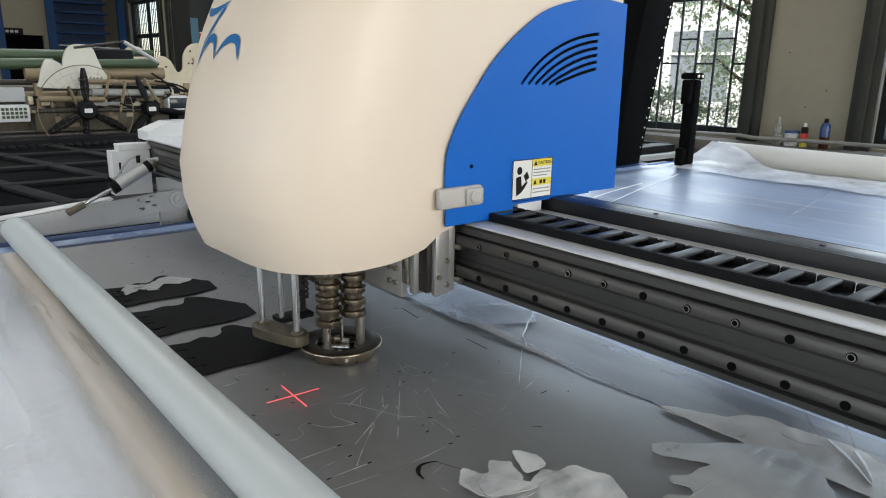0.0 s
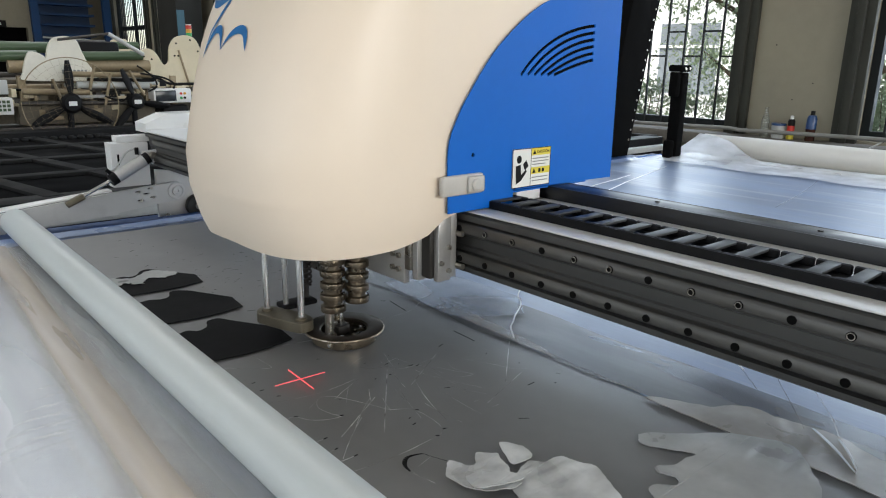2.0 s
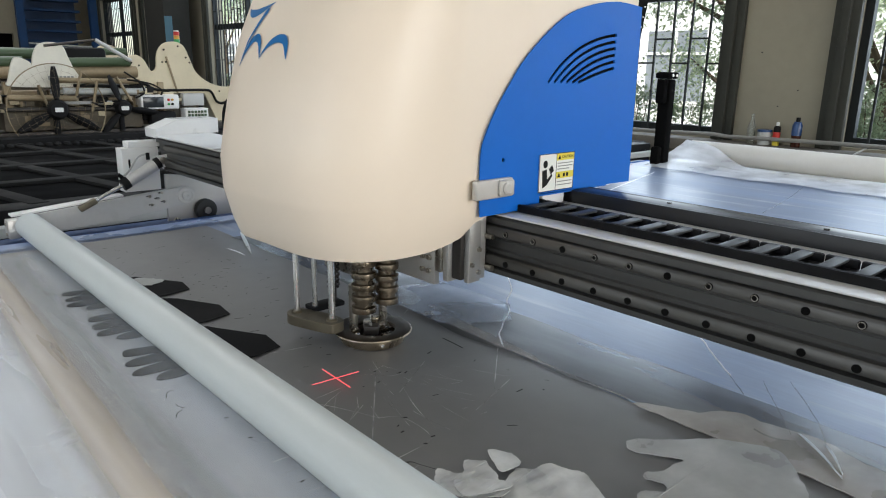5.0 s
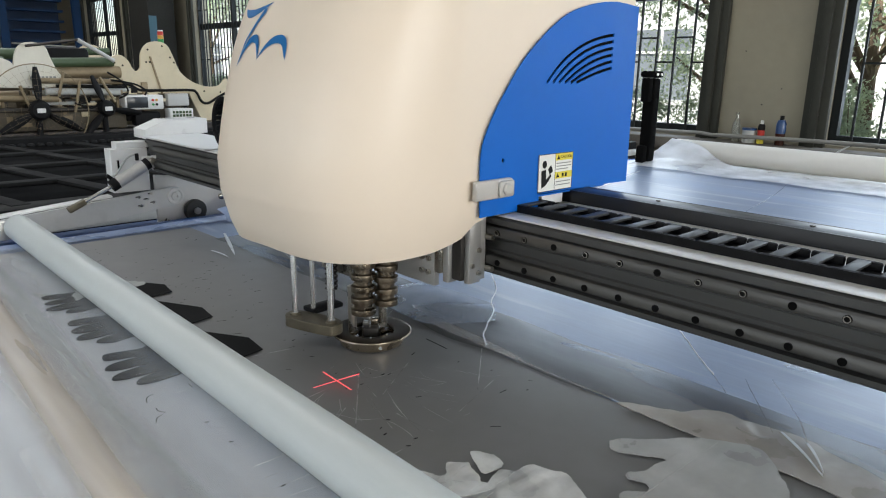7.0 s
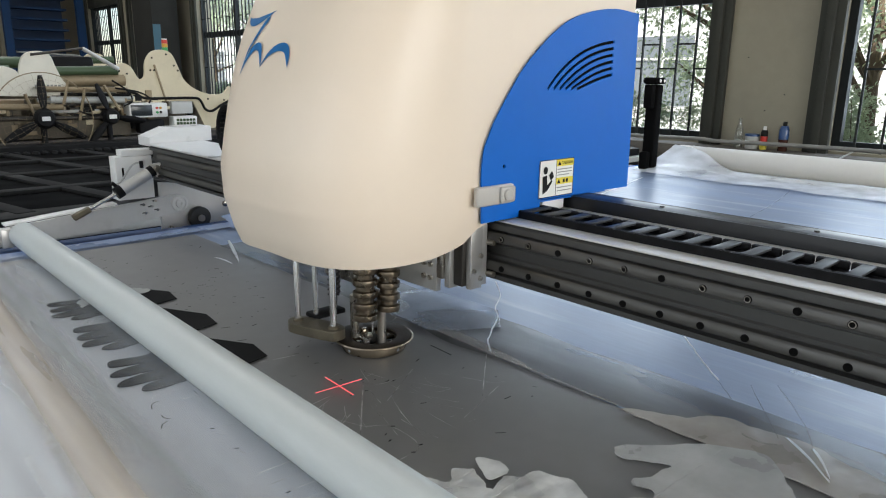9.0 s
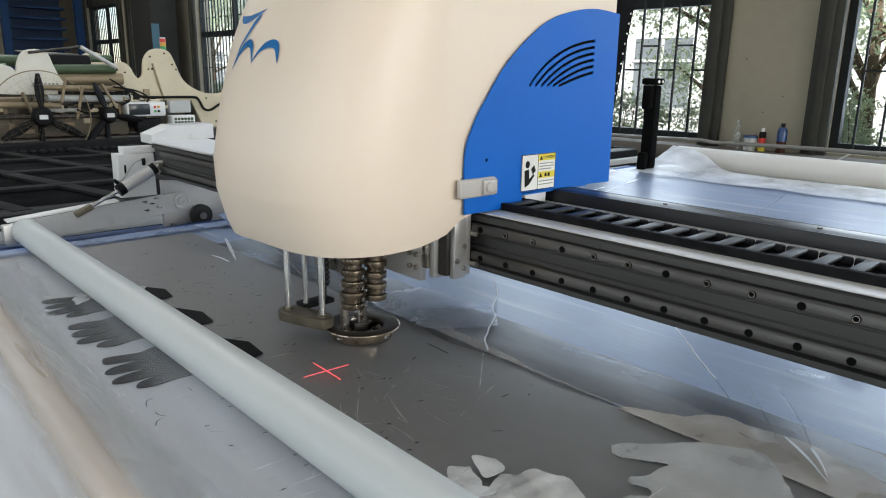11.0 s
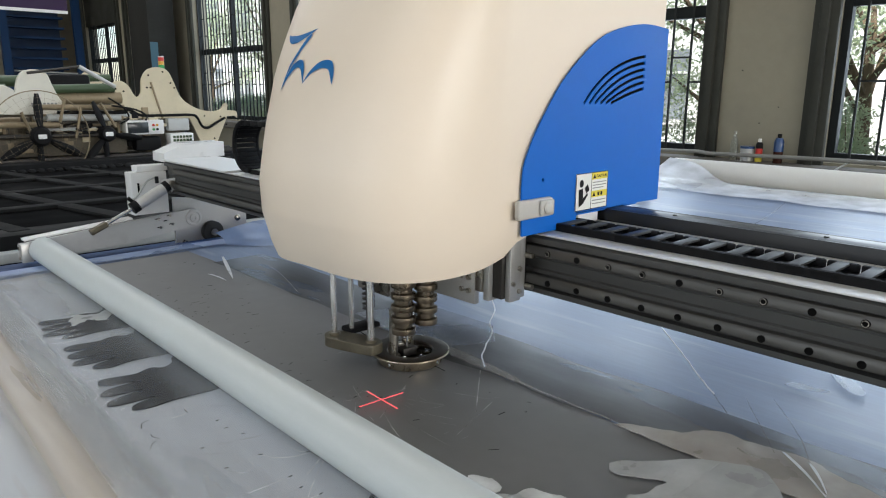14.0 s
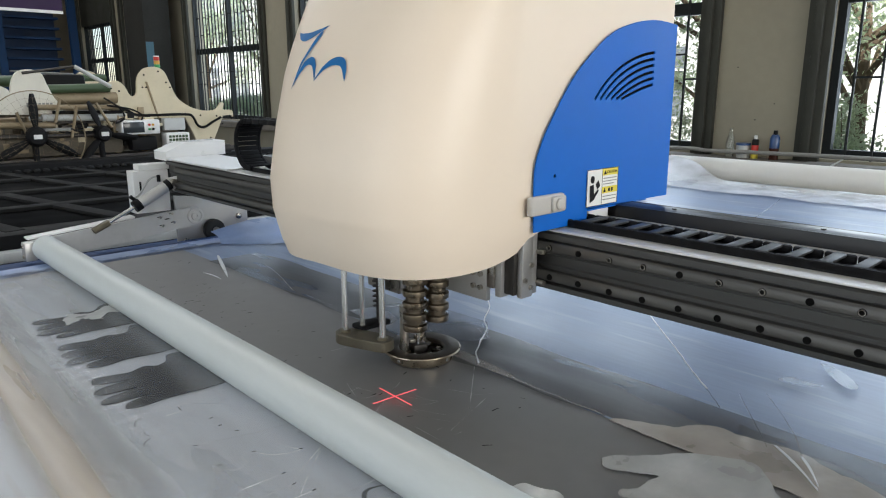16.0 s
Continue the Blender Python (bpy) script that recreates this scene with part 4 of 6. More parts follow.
def gantry():
    g = thing("gantry", "aluminium gantry beam with cable chain and film roller across the table", "gantry")
    # extruded beam: slotted front with two ledges, flat top
    prof = [(0.004, 1.008), (0.19, 1.008), (0.19, 1.111), (0.006, 1.111), (0.0, 1.107), (0.0, 1.098), (0.010, 1.095), (0.010, 1.070), (0.013, 1.068), (0.013, 1.052), (0.010, 1.049), (0.010, 1.022), (0.0, 1.018), (0.0, 1.011)]
    bm = bmesh.new()
    rings = [[bm.verts.new((x, y, z)) for x, z in prof] for y in (BEAM_Y0, BEAM_Y1)]
    k = len(prof)
    for i in range(k):
        bm.faces.new((rings[0][i], rings[0][(i + 1) % k], rings[1][(i + 1) % k], rings[1][i]))
    bm.faces.new(rings[0]), bm.faces.new(list(reversed(rings[1])))
    part("beam", bm, M_ALUDARK, g, "grey extruded aluminium beam")
    part("top_plate", box((0.001, BEAM_Y0, 1.1115), (0.046, BEAM_Y1, 1.1145), 0.001), M_ALU, g, "bright brushed top plate")
    part("top_plate", box((0.112, BEAM_Y0, 1.1115), (0.189, BEAM_Y1, 1.1145), 0.001), M_ALU, g, "bright brushed top plate")
    # two guide rails; holes are black discs, the shade of the bores in their colour
    hole = mesh_of(lathe([(0.0, -0.0003), (0.0052, -0.0003), (0.0052, 0.0012), (0.0, 0.0012)], seg=18, m=Matrix.Rotation(radians(-90), 4, "Y")), "bolt_hole")
    ringm = mesh_of(lathe([(0.0034, 0.0012), (0.0034, 0.0018), (0.0043, 0.0018), (0.0043, 0.0008), (0.0034, 0.0012)], seg=18, m=Matrix.Rotation(radians(-90), 4, "Y")), "bolt_head")
    for row, (z0, z1) in enumerate(((1.0755, 1.0945), (1.0245, 1.0440))):
        prof2 = [(0.010, z0 + 0.002), (0.0, z0), (-0.006, z0 + 0.0015), (-0.007, z0 + 0.003), (-0.007, z1 - 0.006), (-0.004, z1 - 0.001), (-0.002, z1), (0.010, z1 - 0.001)]
        bm = bmesh.new()
        rr = [[bm.verts.new((x, y, z)) for x, z in prof2] for y in (BEAM_Y0 + 0.03, BEAM_Y1 - 0.08)]
        for i in range(len(prof2)):
            bm.faces.new((rr[0][i], rr[0][(i + 1) % 8], rr[1][(i + 1) % 8], rr[1][i]))
        bm.faces.new(rr[0]), bm.faces.new(list(reversed(rr[1])))
        rail = part("guide_rail", bm, M_RAIL, g, "ground steel linear guide rail")
        zc = (z0 + z1) / 2 - (0.001 if row else 0.0005)
        for i in range(46):
            y = 0.222 + 0.0598 * (i - 11) if row else 0.284 + 0.0598 * (i - 12)
            if BEAM_Y0 + 0.05 < y < 1.62:
                part("bolt_hole", hole, M_HOLE, rail, at=(-0.0072, y, zc))
                if row == 0 and i % 3 != 0:
                    part("bolt_head", ringm, M_STEEL, rail, at=(-0.0074, y, zc))
    # cable chain lying on top
    side = box((-0.0045, -0.0205, 0), (0.0045, 0.0205, 0.0135), 0.003)
    side = mesh_of(side, "chain_side")
    rung = mesh_of(box((0.0, -0.0085, 0.0095), (0.066, 0.0085, 0.0135), 0.0012), "chain_rung")
    for i in range(54):
        y = BEAM_Y0 + 0.06 + i * 0.0425
        if y > 1.82:
            break
        link = part("chain_link", side, M_BLACK, g, at=(0.045, y, 1.1148))
        part("chain_side", side, M_BLACK, link, at=(0.066, 0, 0))
        part("chain_rung", rung, M_CHAIN, link)
    part("chain_band", box((0.0405, BEAM_Y0 + 0.03, 1.1147), (0.0418, 1.83, 1.1275)), M_BLACK, g)
    # black strip added under the rungs, puts the dark of the gaps into colour
    part("chain_liner", box((0.0505, BEAM_Y0 + 0.04, 1.1147), (0.1060, 1.80, 1.1170)), M_BLACK, g)
    # chain turning up and over near the far end
    for i in range(15):
        a = radians(-92 + i * 13)
        m = Matrix.Translation((0.072, 1.84 + 0.068 * math.cos(a), 1.192 + 0.068 * math.sin(a))) @ Matrix.Rotation(a + math.pi / 2, 4, "X")
        bm = box((-0.040, -0.0125, -0.007), (-0.031, 0.0125, 0.007), 0.002)
        box((0.031, -0.0125, -0.007), (0.040, 0.0125, 0.007), 0.002, bm=bm)
        box((-0.031, -0.0065, 0.003), (0.031, 0.0065, 0.007), 0.001, bm=bm)
        bmesh.ops.transform(bm, matrix=m, verts=bm.verts)
        part("chain_link", bm, M_BLACK, g)
    for i in range(11):
        y = 1.82 - i * 0.0425
        bm = box((0.032, y - 0.0205, 1.252), (0.041, y + 0.0205, 1.266), 0.002)
        box((0.103, y - 0.0205, 1.252), (0.112, y + 0.0205, 1.266), 0.002, bm=bm)
        box((0.041, y - 0.0085, 1.2625), (0.103, y + 0.0085, 1.266), 0.001, bm=bm)
        part("chain_link", bm, M_BLACK, g)
    # dark channel behind the chain
    chan = part("rear_channel", box((0.196, BEAM_Y0, 1.131), (0.245, BEAM_Y1 - 0.3, 1.137), 0.001), M_CHANNEL, g, "dark folded steel channel")
    part("channel_side", box((0.1905, BEAM_Y0, 1.06), (0.1955, BEAM_Y1 - 0.3, 1.137), 0.001), M_CHANNEL, chan)
    # side carried down and tray below, unseen, added to darken the sheet's reflection
    part("channel_side", box((0.2455, BEAM_Y0, 1.016), (0.250, BEAM_Y1 - 0.3, 1.137), 0.001), M_CHANNEL, chan)
    part("channel_floor", box((0.1905, BEAM_Y0, 1.008), (0.34, BEAM_Y1 - 0.3, 1.0155), 0.001), M_CHANNEL, chan)
    for i in range(9):
        part("screw", rod((0.22, -0.4 + i * 0.25, 1.1372), (0.22, -0.4 + i * 0.25, 1.1392), 0.004, seg=12), M_RAIL, chan)
    gantry_end(g)
    return g


def gantry_end(g):
    yp = 2.362
    # end plate with running wheel
    plate_m = Matrix.Translation((0, yp + 0.006, 0)) @ XZ
    loop = [(0.022, 0.8135), (0.285, 0.8135), (0.288, 0.817), (0.288, 0.908), (0.20, 0.938), (0.10, 0.975), (0.022, 0.985)]
    ep = part("end_plate", plate([loop], 0.012, plate_m, 0.001), M_GREYPLATE, g, "pale grey painted end plate")
    for x, z in ((0.252, 0.900), (0.05, 0.835)):
        part("bolt", lathe([(0.011, 0), (0.011, 0.007), (0.006, 0.009), (0, 0.009)], seg=16, m=Matrix.Translation((x, yp - 0.0005, z - 0.012)) @ Matrix.Rotation(radians(90), 4, "X")), M_STEEL, ep)
    wh = part("wheel", lathe([(0.0, 0), (0.036, 0), (0.0385, 0.004), (0.0385, 0.022), (0.036, 0.026), (0.014, 0.026), (0.014, 0.030), (0.0, 0.030)], seg=32, m=Matrix.Translation((0.148, yp - 0.001, 0.852)) @ Matrix.Rotation(radians(90), 4, "X")), M_RUBBER, g, "black rubber running wheel")
    part("hub", lathe([(0.0, 0), (0.012, 0), (0.012, 0.006), (0.0, 0.006)], seg=16, m=Matrix.Translation((0.148, yp - 0.031, 0.852)) @ Matrix.Rotation(radians(90), 4, "X")), M_STEEL, wh)
    # roller arm: flat bar with folded upper flange, slots and pivot
    ya = 2.318
    slots = []
    for x, z in ((-0.055, 0.926), (-0.015, 0.934), (-0.05, 0.897), (-0.010, 0.904), (-0.03, 0.917)):
        slots.append([(x + 0.011 * math.cos(a) * (1.0), z + 0.004 * math.sin(a)) for a in [2 * math.pi * k / 12 for k in range(12)]])
    outer = [(-0.468, 0.897), (-0.44, 0.903), (0.062, 0.9475), (0.08, 0.944), (0.094, 0.93), (0.096, 0.912), (0.088, 0.896), (0.070, 0.887), (-0.12, 0.866), (-0.125, 0.860), (-0.455, 0.846), (-0.468, 0.853)]
    arm = part("roller_arm", plate([outer] + slots, 0.010, Matrix.Translation((0, ya, 0)) @ XZ, 0.0008), M_ARM, g, "pale grey flat roller arm with slots")
    part("arm_flange", box((-0.45, ya + 0.006, -0.003), (-0.13, ya + 0.05, 0.003), 0.001, m=Matrix.Translation((0, 0, 0.921)) @ Matrix.Translation((-0.29, 0, 0)) @ Matrix.Rotation(radians(-5.0), 4, "Y") @ Matrix.Translation((0.29, 0, 0))), M_WHITE, arm)
    part("pivot", lathe([(0.0, 0), (0.028, 0), (0.028, 0.005), (0.0265, 0.006), (0.021, 0.006), (0.020, 0.003), (0.015, 0.003), (0.014, 0.009), (0.006, 0.010), (0.005, 0.006), (0.0, 0.006)], seg=28, m=Matrix.Translation((0.067, ya - 0.0055, 0.917)) @ Matrix.Rotation(radians(90), 4, "X")), M_ALU, arm, "round steel pivot boss with a raised ring")
    for x, z in ((-0.055, 0.926), (-0.015, 0.934), (-0.05, 0.897), (-0.010, 0.904)):
        part("bolt", lathe([(0.0, 0), (0.0045, 0), (0.0045, 0.004), (0.0, 0.004)], seg=12, m=Matrix.Translation((x + 0.002, ya - 0.004, z)) @ Matrix.Rotation(radians(90), 4, "X")), M_STEEL, arm)
    # bracket holding the roller's end
    bm = box((-0.470, ya - 0.045, 0.850), (-0.440, ya - 0.0055, 0.905), 0.003)
    br = part("roller_bracket", bm, M_GREYPLATE, g, "small milled roller bracket")
    for z in (0.862, 0.892):
        part("bolt", rod((-0.474, ya - 0.025, z), (-0.4705, ya - 0.025, z), 0.005, seg=12), M_STEEL, br)
    # the film roller
    rx, rz, rr = -0.4175, TOP + 0.0375, 0.0370
    prof = [(0.0, 0), (0.010, 0), (0.010, 0.012), (rr - 0.004, 0.012), (rr, 0.016), (rr, 2.84), (rr - 0.004, 2.844), (0.010, 2.844), (0.010, 2.856), (0.0, 2.856)]
    part("film_roller", lathe(prof, seg=64, m=Matrix.Translation((rx, ya - 0.047, rz)) @ Matrix.Rotation(radians(90), 4, "X")), M_ROLLER, g, "long smooth pale grey film roller")
    # pneumatic cylinder
    p, q, r = Vector((-0.020, ya - 0.018, 1.036)), Vector((-0.135, ya - 0.018, 0.974)), Vector((-0.252, ya - 0.018, 0.919))
    cy = part("cylinder", rod(p.lerp(q, 0.10), p.lerp(q, 0.86), 0.0185, seg=28), M_ALU, g, "bright pneumatic cylinder")
    part("cylinder_cap", rod(p.lerp(q, -0.03), p.lerp(q, 0.10), 0.0187, seg=24), M_BLACK, cy)
    part("cylinder_cap", rod(p.lerp(q, 0.86), q.lerp(r, 0.03), 0.0195, seg=24), M_BLACK, cy)
    part("piston_rod", rod(q, q.lerp(r, 0.80), 0.0058, seg=16), M_CHROME, cy)
    part("clevis", box((-0.030, -0.011, -0.009), (0.026, 0.011, 0.009), 0.003, m=Matrix.Translation(q.lerp(r, 0.93)) @ Matrix.Rotation(radians(-25), 4, "Y")), M_BRONZE, cy)
    part("air_fitting", rod(p + Vector((-0.03, 0.005, 0.012)), p + Vector((-0.03, 0.005, 0.034)), 0.006, seg=12), M_BLACK, cy)
    part("air_fitting", rod(q + Vector((0.01, 0.005, 0.012)), q + Vector((-0.012, 0.005, 0.034)), 0.006, seg=12), M_BLACK, cy)
    hose = smooth_loop([(p.x - 0.03, p.z + 0.03), (p.x - 0.06, p.z + 0.02), (p.x - 0.10, p.z - 0.03), (q.x - 0.012, q.z + 0.03)], 5, closed=False)
    part("air_hose", tube([(x, ya - 0.008, z) for x, z in hose], 0.003), M_PALEGREY, cy)
    part("eye_bolt", lathe([(0.0, 0), (0.012, 0), (0.012, 0.006), (0.008, 0.008), (0.008, 0.011), (0.0, 0.011)], seg=18, m=Matrix.Translation((p.x + 0.016, ya - 0.0185, p.z + 0.006)) @ Matrix.Rotation(radians(90), 4, "X")), M_STEEL, cy)
    part("cylinder_bracket", plate([[(-0.03, 1.055), (0.02, 1.06), (0.03, 1.005), (0.005, 1.01), (-0.012, 1.022), (-0.032, 1.03)]], 0.008, Matrix.Translation((0, ya - 0.006, 0)) @ XZ, 0.0008), M_WHITE, g)
    # white housing at the beam's end, stepped, and the motor box behind it
    bm = box((-0.112, yp, 0.938), (0.005, yp + 0.06, 1.080), 0.0015)
    h = part("end_housing", bm, M_WHITE, g, "white stepped sheet metal end housing")
    part("housing_lid", box((-0.088, yp + 0.008, 1.081), (0.03, yp + 0.06, 1.101), 0.0015), M_WHITE, h)
    for x, z in ((-0.03, 1.06), (-0.09, 0.985)):
        part("screw", rod((x, yp - 0.003, z), (x, yp, z), 0.004, seg=10), M_STEEL, h)
    part("housing_slot", box((-0.094, yp - 0.002, 1.01), (-0.088, yp - 0.0002, 1.045)), M_HOLE, h)
    loop = [(0.008, 1.110), (0.222, 1.120), (0.222, 1.166), (0.078, 1.164), (0.008, 1.136)]
    part("motor_box", plate([loop], 0.10, Matrix.Translation((0, yp + 0.06, 0)) @ XZ, 0.002), M_WHITE, g, "white motor cover box")
    bm = rod((0.227, yp + 0.05, 1.135), (0.262, yp + 0.05, 1.135), 0.016, seg=20)
    rod((0.262, yp + 0.05, 1.135), (0.28, yp + 0.05, 1.135), 0.010, bm=bm, seg=20)
    part("motor", bm, M_DARKSTEEL, g)
    # far end of the top plate, its bright reflection put in as white
    part("end_cover_plate", plate([[(-0.004, 1.90), (0.040, 1.90), (0.19, 2.02), (0.19, yp + 0.008), (-0.004, yp + 0.008)]], 0.003, Matrix.Translation((0, 0, 1.1172))), M_WHITE, g, "far end of the beam top plate, its reflection put in as white")


GANTRY = gantry()


def fed_film():
    """The film that the roller has just pressed down travels on with it."""
    bm = ripple_sheet(-0.70, -0.415, TY0 + 0.05, 2.12, TOP + 0.0090, 40, 420, 0.0010, 12.0, 7.0, 1.6, edge=0.02)
    for v in bm.verts:
        grip = max(0.0, noise.noise(Vector((v.co.x * 9, v.co.y * 5, 31.0))) + 0.15)
        v.co.z += 0.0013 * grip * math.sin(2 * math.pi * v.co.y / 0.034 + 5 * noise.noise(Vector((v.co.x * 14, v.co.y * 4, 8.0))))
    # extra sheet under the blanks, added to put haze on the material around them
    low = ripple_sheet(-0.70, -0.415, TY0 + 0.05, 2.05, TOP + 0.0043, 24, 70, 0.0003, 17.0, 7.0, 1.6, edge=0.02)
    part("fed_film", low, M_FILMHAZE, GANTRY, "haze sheet added beneath the fed film")
    part("fed_film", bm, M_FILM2, GANTRY, "clear plastic film coming from the roller")


fed_film()

# ---------------------------------------------------------------- cutting head: origin on the beam's face and the side panel's plane
SHELL_A = [(1.045, 0.250), (1.075, 0.2625), (1.128, 0.2775), (1.134, 0.2792), (1.19, 0.2815), (1.274, 0.265), (1.386, 0.2325), (1.48, 0.186), (1.56, 0.135), (1.62, 0.08)]
SHELL_B, SHELL_N, SHELL_X = 0.24, 3.2, -0.05


def shell_front(z):
    zs, a = zip(*SHELL_A)
    return float(np.interp(z, zs, a))


def shell_bottom(x, y=0.0):
    """Height of the cover's lower rim over the depth; the rim droops towards the far side."""
    if x < SHELL_X:
        u = min(1.0, max(0.0, (y - 0.24) / 0.2))
        droop = 0.010 * u * u * (3 - 2 * u) * min(1.0, (SHELL_X - x) / 0.05)
        return float(np.interp(x, (-0.30, -0.25, -0.20, -0.143, -0.09, -0.05), (1.061, 1.064, 1.067, 1.0725, 1.084, 1.106))) - droop
    return 1.119 if x < 0.09 else 1.146


def shell_point(phi, z, out=0.0):
    """phi from -90 (panel side) over 0 (front) to 90 degrees."""
    c, s = max(0.0, math.cos(radians(phi))), math.sin(radians(phi))
    inset = 0.004 * max(0.0, (1.10 - z) / 0.055) ** 1.5 if z < 1.10 else 0.0
    x = SHELL_X - (shell_front(z) + out) * c ** (2 / SHELL_N)
    y = SHELL_B + (SHELL_B - inset + out) * math.copysign(abs(s) ** (2 / SHELL_N), s)
    return x, y


def shell_rise(x, y, z):
    zb = shell_bottom(x, y)
    return zb + (1.62 - zb) * (z - 1.045) / 0.575


def head_cover(h):
    zs = [1.045, 1.052, 1.06, 1.075, 1.09, 1.11, 1.124, 1.128, 1.134, 1.140, 1.16, 1.19, 1.22, 1.25, 1.29, 1.33, 1.37, 1.41, 1.45, 1.49, 1.53, 1.57, 1.60, 1.62]
    bm = bmesh.new()
    rings = []
    for z in zs:
        f = (z - zs[0]) / (zs[-1] - zs[0])
        ring = []
        cols = [(0.366, -90), (0.25, -90), (0.10, -90), (0.085, -90), (0.0, -90)] + [(None, -90 + 180 * k / 72) for k in range(73)] + [(0.0, 90), (0.085, 90), (0.10, 90), (0.25, 90), (0.366, 90)]
        for xr, phi in cols:
            x, y = shell_point(phi, z)
            if xr is not None:
                x = xr
            if phi == -90:
                y += 0.004
            zb = shell_bottom(x, y)
            ring.append(bm.verts.new((x, y, zb + (zs[-1] - zb) * f)))
        rings.append(ring)
    n = len(rings[0])
    for a, b in zip(rings, rings[1:]):
        for i in range(n):
            bm.faces.new((a[i], a[(i + 1) % n], b[(i + 1) % n], b[i]))
    bm.faces.new(rings[-1])
    ob = part("cover", bm, M_CREAM, h, "smooth cream moulded head cover")
    for p in ob.data.polygons:
        p.use_smooth = True
    sol = ob.modifiers.new("wall", "SOLIDIFY")
    sol.thickness, sol.offset = 0.004, -1
    ob.modifiers.new("crisp_rim", "EDGE_SPLIT").split_angle = radians(50)
    # brush-like emblem strokes that follow the cover's curve: (across, height), widest thickness, where it is widest
    strokes = [([(0.128, 1.449), (0.110, 1.441), (0.085, 1.439), (0.055, 1.445), (0.028, 1.453)], 0.013, 0.40), ([(0.040, 1.445), (0.056, 1.425), (0.075, 1.392), (0.093, 1.353)], 0.009, 0.15), ([(0.092, 1.355), (0.072, 1.382), (0.052, 1.396), (0.034, 1.391), (0.022, 1.363)], 0.012, 0.62), ([(0.024, 1.363), (0.004, 1.382), (-0.022, 1.393), (-0.048, 1.389), (-0.060, 1.362)], 0.013, 0.72)]
    for pts, wide, peak in strokes:
        line = smooth_loop(pts, 10, closed=False)
        lb = bmesh.new()
        rows = []
        for k, (across, up) in enumerate(line):
            f = k / (len(line) - 1)
            w = 0.5 * (0.0006 + wide * (math.sin(0.5 * math.pi * f / peak) if f < peak else math.cos(0.5 * math.pi * (f - peak) / (1 - peak))) ** 1.2)
            (xa, ya), (xb, yb) = line[max(k - 1, 0)], line[min(k + 1, len(line) - 1)]
            d = Vector((xb - xa, yb - ya)).normalized()
            row = []
            for side in (-1, 0, 1):
                c, z = across - d.y * w * side, up - 0.009 + d.x * w * side
                phi = math.degrees(math.asin(min(1.0, (abs(c) / SHELL_B) ** (SHELL_N / 2)))) * (1 if c > 0 else -1)
                x, y = shell_point(phi, z, 0.0012)
                row.append(lb.verts.new((x, y, shell_rise(x, y, z))))
            rows.append(row)
        for a, b in zip(rows, rows[1:]):
            for q in range(2):
                lb.faces.new((a[q], a[q + 1], b[q + 1], b[q]))
        part("emblem_stroke", lb, M_LOGO, ob, "blue printed emblem stroke")


